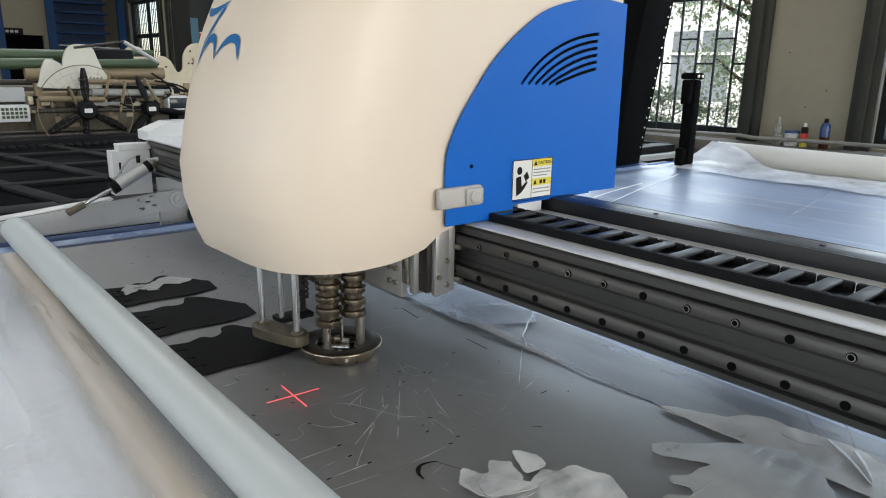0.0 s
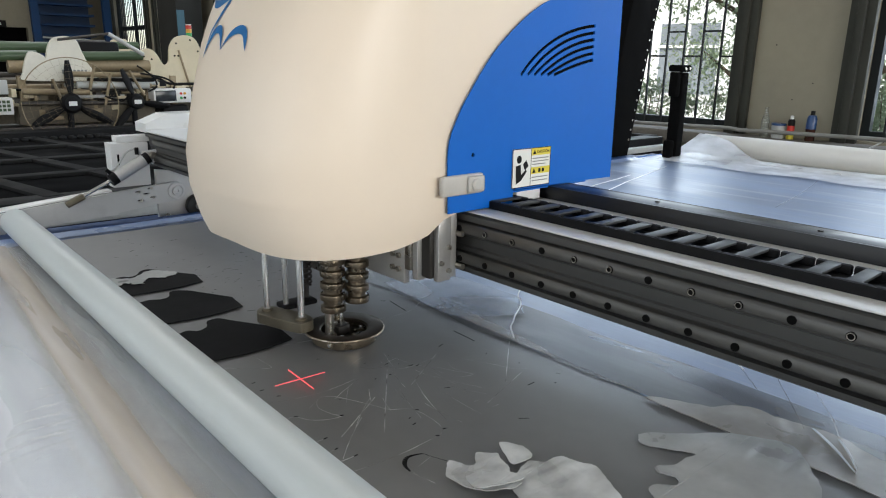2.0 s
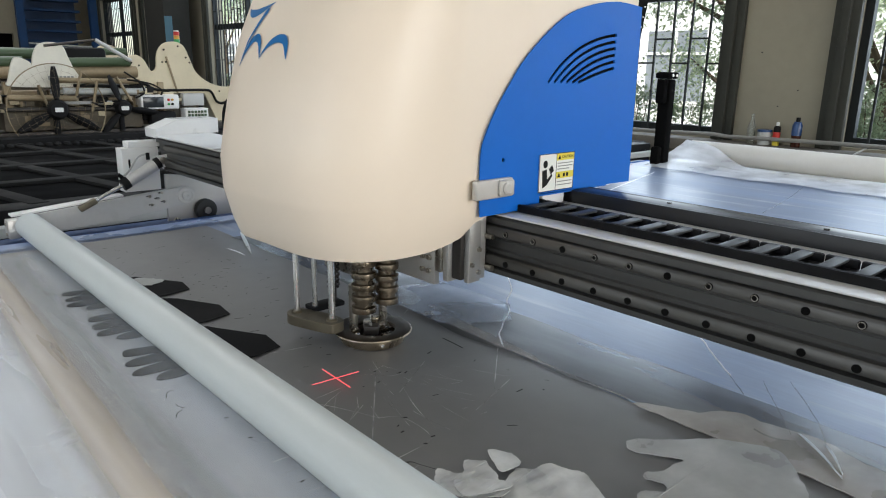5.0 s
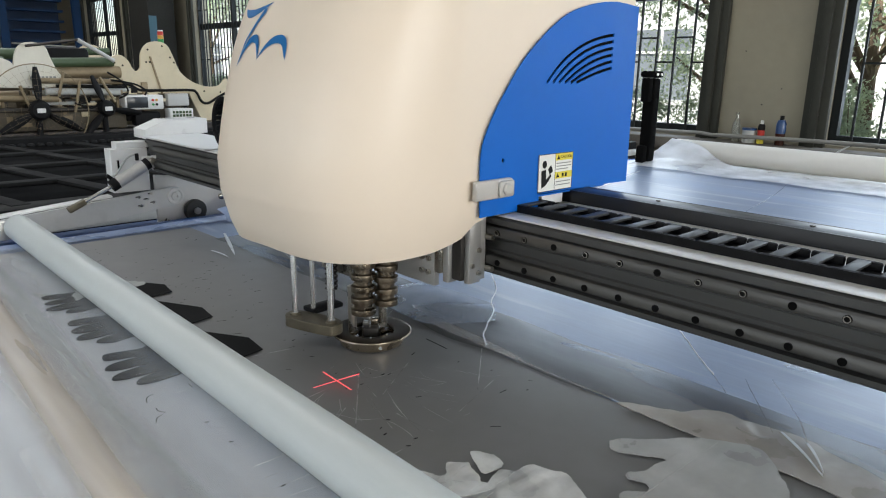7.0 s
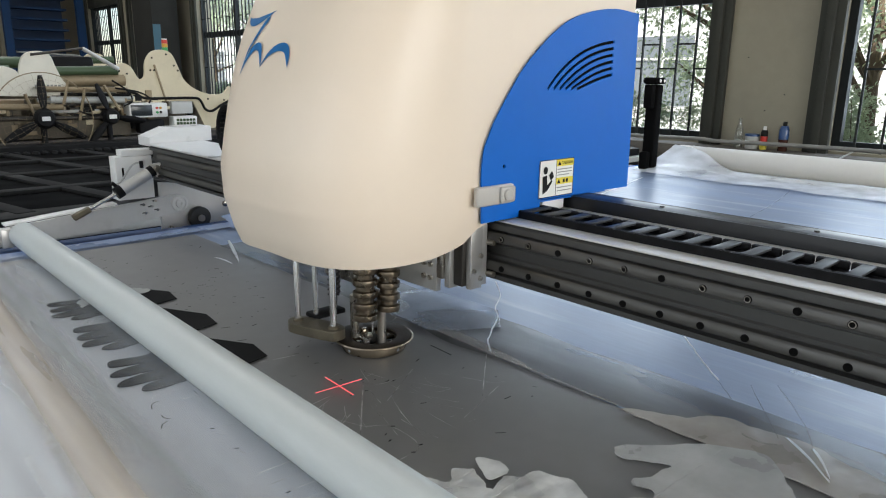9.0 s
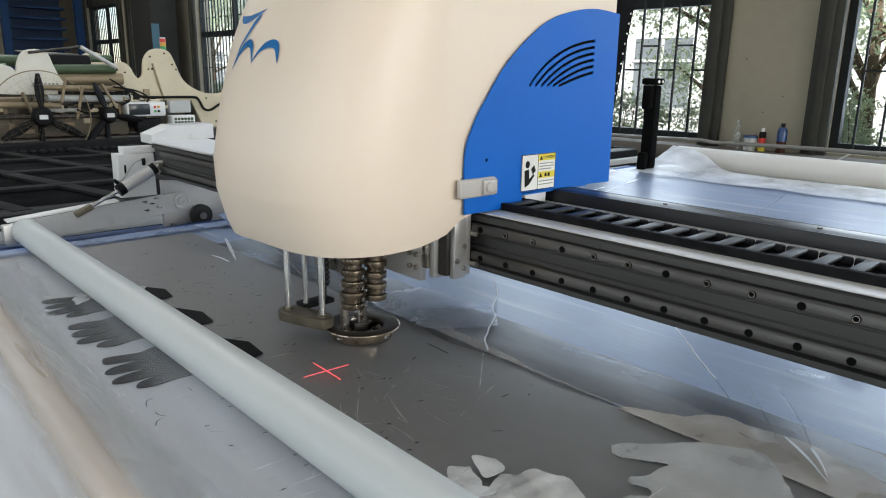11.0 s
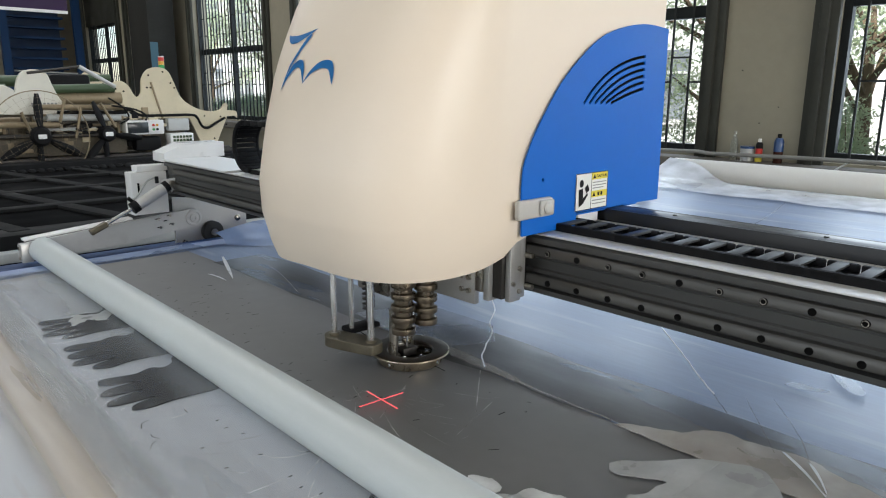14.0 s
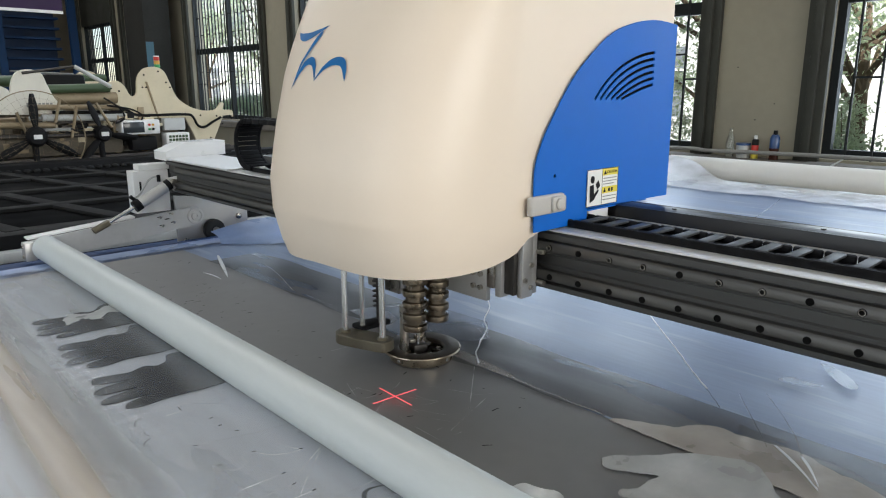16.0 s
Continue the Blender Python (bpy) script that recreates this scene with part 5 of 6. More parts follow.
def side_panel(h):
    seam = smooth_loop([(-0.050, 1.117), (-0.052, 1.215), (-0.036, 1.262), (-0.006, 1.308), (0.051, 1.375), (0.136, 1.437), (0.21, 1.463), (0.29, 1.474), (0.369, 1.470)], 6, closed=False)
    outer = seam + [(0.373, 1.137), (0.097, 1.141), (0.096, 1.1165)]
    slots = []
    for k in range(6):
        p0, p1, p2 = Vector((0.104 + 0.0165 * k, 1.331)), Vector((0.104 + 0.0165 * k + 0.065, 1.4 - 0.0105 * k + 0.004)), Vector((0.293, 1.416 - 0.0118 * k))
        mid = [(1 - u) ** 2 * p0 + 2 * u * (1 - u) * p1 + u * u * p2 for u in [i / 14 for i in range(15)]]
        up, dn = [], []
        for i, c in enumerate(mid):
            t = (mid[min(i + 1, 14)] - mid[max(i - 1, 0)]).normalized()
            w = 0.0027
            up.append((c.x - t.y * w, c.y + t.x * w)), dn.append((c.x + t.y * w, c.y - t.x * w))
        slots.append(up + dn[::-1])
    hole = [(0.0 + 0.0035 * math.cos(a), 1.207 + 0.0035 * math.sin(a)) for a in [2 * math.pi * i / 14 for i in range(14)]]
    p = part("side_panel", plate([outer] + slots + [hole], 0.003, Matrix.Translation((0, -0.0015, 0)) @ XZ), M_BLUE, h, "blue painted steel side panel with vent slots")
    # black plate behind the slots stands for the shaded inside of the cover
    part("vent_backing", plate([[(-0.03, 1.19), (0.31, 1.19), (0.31, 1.43), (0.16, 1.43), (0.07, 1.37), (0.0, 1.29)]], 0.001, Matrix.Translation((0, 0.0017, 0)) @ XZ), M_HOLE, p)
    part("panel_flange", box((0.098, -0.0005, 1.1345), (0.30, 0.04, 1.1375), 0.001), M_BLUE, p)
    far = part("side_panel", plate([outer], 0.003, Matrix.Translation((0, 2 * SHELL_B + 0.002, 0)) @ XZ), M_BLUE, h)
    # rear closing wall
    part("rear_panel", box((0.362, 0.006, 1.15), (0.3655, 0.474, 1.6)), M_CREAM, h)
    # warning sticker
    x0, x1, z0, z1, y = 0.0905, 0.1875, 1.1425, 1.2095, -0.0042
    st = part("warning_sticker", box((x0, y - 0.0004, z0), (x1, y, z1)), M_STICKER, p, "white and yellow warning sticker")

    def flat(name, a, b, c, d, m, lift):
        part(name, box((a, y - 0.0004 - lift, c), (b, y - 0.0004 - lift + 0.0003, d)), m, st)

    for a, b, c, d in ((x0, x1, z0, z0 + 0.0012), (x0, x1, z1 - 0.0012, z1), (x0, x0 + 0.0012, z0, z1), (x1 - 0.0012, x1, z0, z1), (x0 + 0.046, x0 + 0.047, z0, z1)):
        flat("border", a, b, c, d, M_INK, 0.0004)
    flat("heading_band", x0 + 0.047, x1 - 0.0012, z1 - 0.0135, z1 - 0.0012, M_YELLOW, 0.0004)
    flat("heading_band", x0 + 0.047, x1 - 0.0012, z0 + 0.021, z0 + 0.033, M_YELLOW, 0.0004)
    for zz in (z1 - 0.0115, z0 + 0.023):
        tri = [(x0 + 0.050, zz), (x0 + 0.059, zz), (x0 + 0.0545, zz + 0.008)]
        part("warning_triangle", plate([tri], 0.0002, Matrix.Translation((0, y - 0.001, 0)) @ XZ), M_INK, st)
    part("heading_text", text_mesh("CAUTION", 0.0072, Matrix.Translation((x0 + 0.0605, y - 0.001, z1 - 0.0100)) @ XZ), M_INK, st)
    for k in range(2):
        flat("text_bar", x0 + 0.066 + 0.009 * k, x0 + 0.072 + 0.009 * k, z0 + 0.0235, z0 + 0.030, M_INK, 0.0006)
    for k in range(3):
        flat("text_bar", x0 + 0.050, x1 - 0.005 - 0.008 * (k == 2), z1 - 0.0195 - 0.0052 * k, z1 - 0.0178 - 0.0052 * k, M_INKGREY, 0.0004)
        if k < 2:
            flat("text_bar", x0 + 0.050, x1 - 0.005, z0 + 0.0145 - 0.006 * k, z0 + 0.0162 - 0.006 * k, M_INKGREY, 0.0004)
    # plain pictogram blocks
    dot = [(x0 + 0.016 + 0.006 * math.cos(a), z1 - 0.018 + 0.0068 * math.sin(a)) for a in [2 * math.pi * i / 18 for i in range(18)]]
    part("pictogram", plate([dot], 0.0002, Matrix.Translation((0, y - 0.001, 0)) @ XZ), M_INK, st)
    for loop in ([(0.008, 0.038), (0.020, 0.040), (0.022, 0.022), (0.034, 0.031), (0.036, 0.027), (0.022, 0.012), (0.010, 0.007)], [(0.026, 0.040), (0.034, 0.047), (0.040, 0.036), (0.031, 0.030)]):
        part("pictogram", plate([[(x0 + a, z0 + b) for a, b in loop]], 0.0002, Matrix.Translation((0, y - 0.001, 0)) @ XZ), M_INK, st)
    # clasp
    bm = box((-0.073, -0.016, 1.147), (0.014, -0.0035, 1.179), 0.004, seg=3)
    c = part("clasp", bm, M_CLASP, h, "grey plastic draw clasp")
    part("clasp_lever", box((-0.024, -0.021, 1.150), (0.011, -0.0162, 1.1765), 0.004, seg=3), M_CLASP, c)
    part("clasp_knob", lathe([(0.0, 0), (0.010, 0), (0.010, 0.003), (0.007, 0.005), (0.0, 0.005)], seg=20, m=Matrix.Translation((-0.008, -0.0212, 1.163)) @ Matrix.Rotation(radians(90), 4, "X")), M_CLASP, c)


DISC_X, DISC_Y = -0.113, 0.210


def under_head(h):
    # carriage plates running on the rails
    part("carriage", box((-0.024, 0.022, 1.000), (-0.0085, 0.44, 1.108), 0.002), M_GREYPLATE, h, "machined carriage plate")
    part("slide_plate", box((-0.052, 0.018, 0.998), (-0.0245, 0.030, 1.108), 0.0015), M_GREYPLATE, h)
    part("slide_block", box((-0.060, 0.0305, 1.002), (-0.0245, 0.052, 1.10), 0.002), M_DARKSTEEL, h)
    part("slide_plate", box((-0.068, 0.0525, 0.996), (-0.0245, 0.066, 1.10), 0.0015), M_GREYPLATE, h)
    part("slide_block", box((-0.072, 0.0665, 1.010), (-0.0245, 0.082, 1.10), 0.002), M_STEEL, h)
    part("mount_plate", box((-0.072, 0.083, 0.984), (-0.060, 0.30, 1.12), 0.0015), M_GREYPLATE, h, "grey mounting plate under the cover")
    part("mount_plate", box((-0.110, 0.262, 0.965), (-0.0725, 0.274, 1.12), 0.0015), M_GREYPLATE, h)
    part("mount_plate", box((-0.059, 0.12, 1.0), (-0.0245, 0.30, 1.10), 0.0015), M_DARKSTEEL, h)
    bolt = mesh_of(lathe([(0.0, 0), (0.0048, 0), (0.0048, 0.005), (0.0025, 0.005), (0.0025, 0.003), (0.0, 0.003)], seg=14, m=Matrix.Rotation(radians(-90), 4, "Y")), "bolt")
    for y, z in ((0.095, 1.032), (0.095, 1.008), (0.112, 1.032), (0.112, 1.008), (0.285, 1.0)):
        part("bolt", bolt, M_STEEL, h, at=(-0.0725, y, z))
    bolty = mesh_of(lathe([(0.0, 0), (0.0045, 0), (0.0045, 0.004), (0.002, 0.004), (0.002, 0.002), (0.0, 0.002)], seg=14, m=Matrix.Rotation(radians(90), 4, "X")), "bolt")
    for x, z in ((-0.030, 1.055), (-0.030, 1.015), (-0.046, 1.03)):
        part("bolt", bolty, M_STEEL, h, at=(x, 0.0178, z))
    for z in (1.075, 1.02):
        part("rail_screw", rod((-0.0075, 0.006, z), (-0.0075, 0.0215, z), 0.005, seg=12), M_STEEL, h)
    # two corrugated collar stacks
    for x, y, z0, z1, r in ((-0.152, 0.182, 0.925, 1.09, 0.0225), (-0.112, 0.167, 0.938, 1.09, 0.0215)):
        prof, z = [(0.0, z0)], z0
        while z < z1:
            prof += [(r * 0.82, z), (r * 0.985, z + 0.001), (r, z + 0.0025), (r, z + 0.0095), (r * 0.985, z + 0.011), (r * 0.80, z + 0.0118), (r * 0.74, z + 0.013), (r * 0.74, z + 0.0205)]
            z += 0.0215
        prof.append((0.0, z))
        part("ribbed_collar", lathe(prof, (x, y, 0), 32), M_DISC, h, "ribbed steel collar")
    # guide rods with the bronze block and marker
    loop = smooth_loop([(-0.174, 0.219), (-0.192, 0.214), (-0.205, 0.224), (-0.230, 0.296), (-0.229, 0.320), (-0.214, 0.332), (-0.196, 0.325), (-0.172, 0.262), (-0.168, 0.236)], 5)
    part("guide_block", plate([loop], 0.016, Matrix.Translation((0, 0, 0.8925)), 0.0015), M_BRONZE, h, "bronze guide block with laser marker")
    for x, y, r in ((-0.188, 0.232, 0.0062), (-0.213, 0.313, 0.0055)):
        part("guide_rod", rod((x, y, 0.898), (x, y, 1.13), r, seg=18), M_CHROME, h, "polished guide rod")
        part("rod_collar", lathe([(0.0, 0.8995), (0.0105, 0.8995), (0.0105, 0.9045), (0.008, 0.907), (0.0, 0.907)], (x, y, 0), 20), M_BRONZE, h)
    part("marker_tip", rod((-0.199, 0.2235, 0.8900), (-0.2045, 0.2215, 0.8900), 0.0016, seg=10), M_LASER, h, "glowing red marker diode")
    spring = [(-0.128 + 0.011 * math.cos(a), 0.318 + 0.011 * math.sin(a), 0.93 + 0.0016 * a) for a in [i * 0.5 for i in range(110)]]
    # the carriage that lifts together with the foot
    c = part("lift_carriage", box((-0.112, 0.276, 0.962), (-0.100, 0.375, 1.10), 0.002), M_STEEL, h, "grey steel lifting carriage")
    part("spring", tube(spring, 0.0022, seg=6), M_DARKSTEEL, c)
    part("carriage_rod", rod((-0.128, 0.318, 0.905), (-0.128, 0.318, 1.12), 0.006, seg=14), M_DARKSTEEL, c)
    part("carriage_rod", rod((-0.178, 0.306, 0.905), (-0.178, 0.306, 1.12), 0.0052, seg=14), M_CHROME, c)
    part("carriage_foot", box((-0.186, 0.296, 0.898), (-0.116, 0.331, 0.908), 0.003), M_BLACK, c)
    # red aiming cross on the sheet
    for a in (4.0, 88.0):
        m = Matrix.Translation((-0.266, 0.102, TOP + 0.0085)) @ Matrix.Rotation(radians(-a if a < 50 else a), 4, "Z")
        part("aiming_line", box((-0.043, -0.00065, -0.0002), (0.043, 0.00065, 0.0002), m=m), M_LASER, h, "red laser aiming line")
    return c


def presser_foot(h):
    """Dished foot: flat dark rim, bright lower ring, a well with the blade guide between two posts."""
    rim = [(0.0455, 0.010), (0.0420, 0.0205), (0.0440, 0.0225), (0.0705, 0.0245), (0.0725, 0.0235), (0.0730, 0.0215), (0.0722, 0.0200), (0.0610, 0.0170), (0.0455, 0.0165)]
    f = part("presser_foot", lathe(rim + rim[:1], seg=72), M_FOOTRIM, h, "round dished steel presser foot, browned by wear")
    part("lower_ring", lathe([(0.044, 0.0), (0.057, 0.0), (0.0595, 0.002), (0.0612, 0.0085), (0.0612, 0.0168), (0.044, 0.0163), (0.044, 0.0)], seg=72), M_FOOTRING, f, "bright worn lower ring of the foot")
    part("rim_edge", lathe([(0.0722, 0.0198), (0.0737, 0.0203), (0.0740, 0.0218), (0.0734, 0.0232), (0.0722, 0.0238), (0.0722, 0.0198)], seg=72), M_FOOTRING, f, "thin bright worn rim edge")
    part("foot_floor", lathe([(0.0, 0.002), (0.0437, 0.002), (0.0437, 0.006), (0.012, 0.008), (0.0, 0.008)], seg=40), M_DARKSTEEL, f)
    for x, y, hh in ((0.036, 0.0, 0.094), (-0.018, -0.031, 0.088)):
        part("post", rod((x, y, 0.006), (x, y, 0.014 + hh), 0.0082, seg=20), M_STEEL, f, "dark steel foot post")
        part("post_collar", lathe([(0.0085, 0.008), (0.0125, 0.008), (0.0125, 0.018), (0.0110, 0.0195), (0.0085, 0.0195), (0.0085, 0.008)], (x, y, 0), 24), M_DISC, f)
    part("needle", rod((0.004, -0.004, 0.008), (0.004, -0.004, 0.085), 0.0022, seg=10), M_CHROME, f)
    guide = part("blade_guide", box((-0.012, -0.019, 0.0085), (0.017, 0.004, 0.026), 0.002), M_DARKSTEEL, f)
    part("guide_jaw", box((-0.010, -0.024, 0.0265), (0.004, -0.012, 0.038), 0.0015), M_FOOTRING, guide)
    part("guide_jaw", box((0.006, -0.022, 0.0265), (0.018, -0.010, 0.033), 0.0015), M_STEEL, guide)
    part("guide_roller", rod((-0.014, -0.0215, 0.020), (0.019, -0.0215, 0.020), 0.0048, seg=16), M_CHROME, guide)
    for a in (38, 98, 158, 218, 278, 338):
        c, q = math.cos(radians(a)), math.sin(radians(a))
        if abs(a - 338) > 1:
            part("spoke", box((0.019, -0.004, 0.0085), (0.0435, 0.004, 0.014), 0.001, m=Matrix.Rotation(radians(a), 4, "Z")), M_DISC, f)
        part("screw", lathe([(0.0, 0.0142), (0.0042, 0.0142), (0.0042, 0.0182), (0.0022, 0.0185), (0.0022, 0.0170), (0.0, 0.0170)], (0.033 * c, 0.033 * q, 0), 12), M_CHROME, f, "small bright socket screw")
    for a in (20, 110, 200, 290):
        c, q = math.cos(radians(a)), math.sin(radians(a))
        part("grub_screw", rod((0.0600 * c, 0.0600 * q, 0.0100), (0.0632 * c, 0.0632 * q, 0.0100), 0.0032, seg=10), M_CHROME, f)
    return f


HEAD = thing("fabric_cutter", "cream and blue fabric cutter riding on the gantry beam", "fabric cutter")
head_cover(HEAD)
side_panel(HEAD)
LIFT = under_head(HEAD)
FOOT = presser_foot(HEAD)
# support bracket seen under the side panel, behind the beam top
part("rear_bracket", box((0.117, 0.006, 1.1155), (0.178, 0.42, 1.134), 0.002), M_WHITE, HEAD, "white bracket under the side panel")
part("rear_block", box((0.196, 0.008, 1.1375), (0.262, 0.43, 1.146), 0.002), M_BLACK, HEAD)


# ---------------------------------------------------------------- table end: roll, post, column
def table_end():
    r = thing("paper_roll", "wide white paper roll on the far end of the table", "roll")
    part("paper", lathe([(0.0, 0), (0.058, 0.0), (0.060, 0.004), (0.060, 2.30), (0.058, 2.304), (0.0, 2.304)], seg=40, m=Matrix.Translation((3.78, 2.04, TOP + 0.062)) @ Matrix.Rotation(radians(90), 4, "X")), M_PAPER, r)
    part("core", lathe([(0.0, 0), (0.02, 0), (0.02, 2.44), (0.0, 2.44)], seg=20, m=Matrix.Translation((3.78, 2.11, TOP + 0.062)) @ Matrix.Rotation(radians(90), 4, "X")), M_TAN, r)
    part("cradle", box((3.66, TY0, 0.72), (3.92, 2.14, TOP - 0.002), 0.006), M_WHITE, r)
    bm = ripple_sheet(3.30, 3.74, TY0 + 0.1, 2.06, TOP + 0.010, 50, 120, 0.009, 7.0, 6.0, 2.2, edge=0.03)
    for v in bm.verts:
        u = max(0.0, (v.co.x - 3.30) / 0.44)
        s = min(1.0, max(0.0, (v.co.y - 1.62) / 0.34))
        s = s * s * (3 - 2 * s)
        v.co.z += (0.012 + 0.095 * s) * u ** 1.6
        v.co.x -= 0.10 * (1 - s) * u
    ob = part("bunched_film", bm, M_TISSUE)
    tagged(ob, "white translucent film bunched up before the paper roll", "plastic film")
    p = thing("roll_stand_post", "slim black steel post at the table end", "post")
    part("post", box((3.395, 1.99, 0.60), (3.455, 2.06, 1.315), 0.012), M_HOLE, p)
    part("post_cap", box((3.36, 1.983, 1.317), (3.47, 2.067, 1.352), 0.014), M_HOLE, p)
    for k in range(2):
        part("bolt", rod((3.395 + 0.04 * k, 1.977, 1.334), (3.395 + 0.04 * k, 1.9825, 1.334), 0.008, seg=12), M_STEEL, p)
    part("clamp", box((3.355, 2.0, 1.19), (3.394, 2.05, 1.316), 0.008), M_HOLE, p)
    part("clamp", box((3.352, 2.0, 0.86), (3.394, 2.05, 0.96), 0.012), M_HOLE, p)
    part("foot", box((3.37, 1.96, 0.0), (3.49, 2.09, 0.60), 0.006), M_TABLE, p)
    c = thing("loader_column", "leaning black steel loader column beyond the table", "column")
    m = Matrix.Translation((3.33, 2.50, 0)) @ Matrix.Rotation(radians(12.5), 4, "Y")
    part("column", box((-0.15, -0.05, 0.06), (0.12, 0.10, 1.88), 0.01, m=m), M_HOLE, c)
    for z in [0.95 + 0.06 * k for k in range(15)]:
        part("stud", rod(m @ Vector((0.09, -0.053, z)), m @ Vector((0.09, -0.0505, z)), 0.006, seg=10), M_STEEL, c)


def ledge_things():
    z = SILL - 0.0195
    x = WALL_X - 0.13
    b = thing("glass_bottle", "empty clear glass bottle on the window ledge", "bottle", (x, 2.55, z))
    part("body", lathe([(0.0, 0), (0.030, 0), (0.032, 0.004), (0.032, 0.12), (0.026, 0.15), (0.013, 0.19), (0.012, 0.225), (0.0135, 0.227), (0.0135, 0.235), (0.0, 0.235)], seg=28), M_GLASS, b)
    t = thing("paint_tub", "small blue labelled plastic tub on the ledge", "tub", (x, 2.44, z))
    part("tub", lathe([(0.0, 0), (0.048, 0), (0.053, 0.10), (0.0, 0.10)], seg=28), M_PALEGREY, t)
    part("lid", lathe([(0.0, 0.1002), (0.056, 0.1002), (0.056, 0.118), (0.0, 0.118)], seg=28), M_BLUEBOTTLE, t)
    s = thing("spray_can", "yellow, red and black spray can on the ledge", "spray can", (x, 2.345, z))
    part("can", lathe([(0.0, 0), (0.026, 0), (0.0265, 0.003), (0.0265, 0.06), (0.0, 0.06)], seg=28), M_YELLOW, s)
    part("label_band", lathe([(0.0, 0.0602), (0.0266, 0.0602), (0.0266, 0.105), (0.0, 0.105)], seg=28), M_RED, s)
    part("upper_can", lathe([(0.0, 0.1052), (0.0265, 0.1052), (0.0265, 0.14), (0.018, 0.155), (0.0, 0.155)], seg=28), M_INK, s)
    part("cap", lathe([(0.0, 0.1552), (0.013, 0.1552), (0.012, 0.182), (0.0, 0.184)], seg=20), M_WHITE, s)
    d = thing("soda_bottle", "dark cola bottle with a blue label on the ledge", "bottle", (x, 2.195, z))
    part("body", lathe([(0.0, 0), (0.034, 0), (0.036, 0.01), (0.033, 0.05), (0.036, 0.09), (0.0, 0.09)], seg=28), mat("cola", (0.05, 0.018, 0.012), 0.15), d)
    part("label_band", lathe([(0.0, 0.0902), (0.0365, 0.0902), (0.0365, 0.165), (0.026, 0.195), (0.0, 0.195)], seg=28), M_BLUEBOTTLE, d)
    part("cap", lathe([(0.0, 0.1952), (0.0155, 0.1952), (0.0155, 0.228), (0.0, 0.228)], seg=20), M_INK, d)
    pts = [(x - 0.12, y, 0.845 + 0.022 * math.sin(y * 1.1) + (0.012 if y > 2.7 else 0)) for y in [1.3 + 0.1 * k for k in range(40)]]
    ob = part("cable", tube(pts, 0.016, seg=10), M_CABLE)
    tagged(ob, "thick grey cable running along the window ledge", "cable")
    ob = part("cable_clip", tube([(x - 0.10, 1.66, 0.85), (x - 0.16, 1.72, 0.80), (x - 0.17, 1.75, 0.74)], 0.006), M_PALEGREY)
    tagged(ob, "bent pale wire clip hanging from the cable", "clip")
    for k, (y, zz) in enumerate(((2.42, 1.10), (2.28, 1.23), (2.6, 1.52))):
        ob = part("wall_nail", rod((WALL_X - 0.012, y, zz), (WALL_X - 0.0005, y, zz), 0.004, seg=8), M_INK)
        tagged(ob, "small dark nail in the cream wall", "nail", group="wall nails")


table_end()
ledge_things()


# ---------------------------------------------------------------- second bed and the spreading machines behind it
def second_bed():
    b = thing("conveyor_bed", "black lattice conveyor bed of a neighbouring machine", "conveyor bed")
    part("bed", box((-6.0, 3.22, 0.55), (5.0, 5.5, 0.78), 0.01), M_BED, b)
    part("front_beam", box((-6.0, 3.05, 0.50), (5.0, 3.2, 0.795), 0.008), M_TABLE, b)
    part("front_strip", box((-6.0, 2.98, 0.70), (5.0, 3.04, 0.74), 0.004), M_PALEGREY, b)
    part("rear_beam", box((-6.0, 5.52, 0.50), (5.0, 5.72, 0.83), 0.008), M_TABLE, b)
    for y in (3.75, 4.35, 4.95):
        part("bar", box((-6.0, y - 0.04, 0.7805), (5.0, y + 0.04, 0.80), 0.004), M_BEDBAR, b)
    for k in range(25):
        x = -5.8 + k * 0.44
        bm = box((-0.038, -1.25, 0.7805), (0.038, 1.25, 0.7985), 0.004)
        bmesh.ops.transform(bm, matrix=Matrix.Translation((x, 4.35, 0)) @ Matrix.Rotation(radians(12), 4, "Z"), verts=bm.verts)
        part("cross_bar", bm, M_BEDBAR, b)
    stud = mesh_of(lathe([(0.0, 0), (0.024, 0), (0.026, 0.012), (0.016, 0.024), (0.0, 0.026)], seg=10), "chain_stud")
    for k in range(90):
        part("chain_stud", stud, M_BEDBAR, b, at=(-1.2 + k * 0.058, 5.42, 0.7805))
    for x in (-5.5, -2.5, 0.5, 3.5):
        for y in (3.4, 5.3):
            part("leg", box((x - 0.06, y - 0.06, 0), (x + 0.06, y + 0.06, 0.55)), M_TABLE, b)


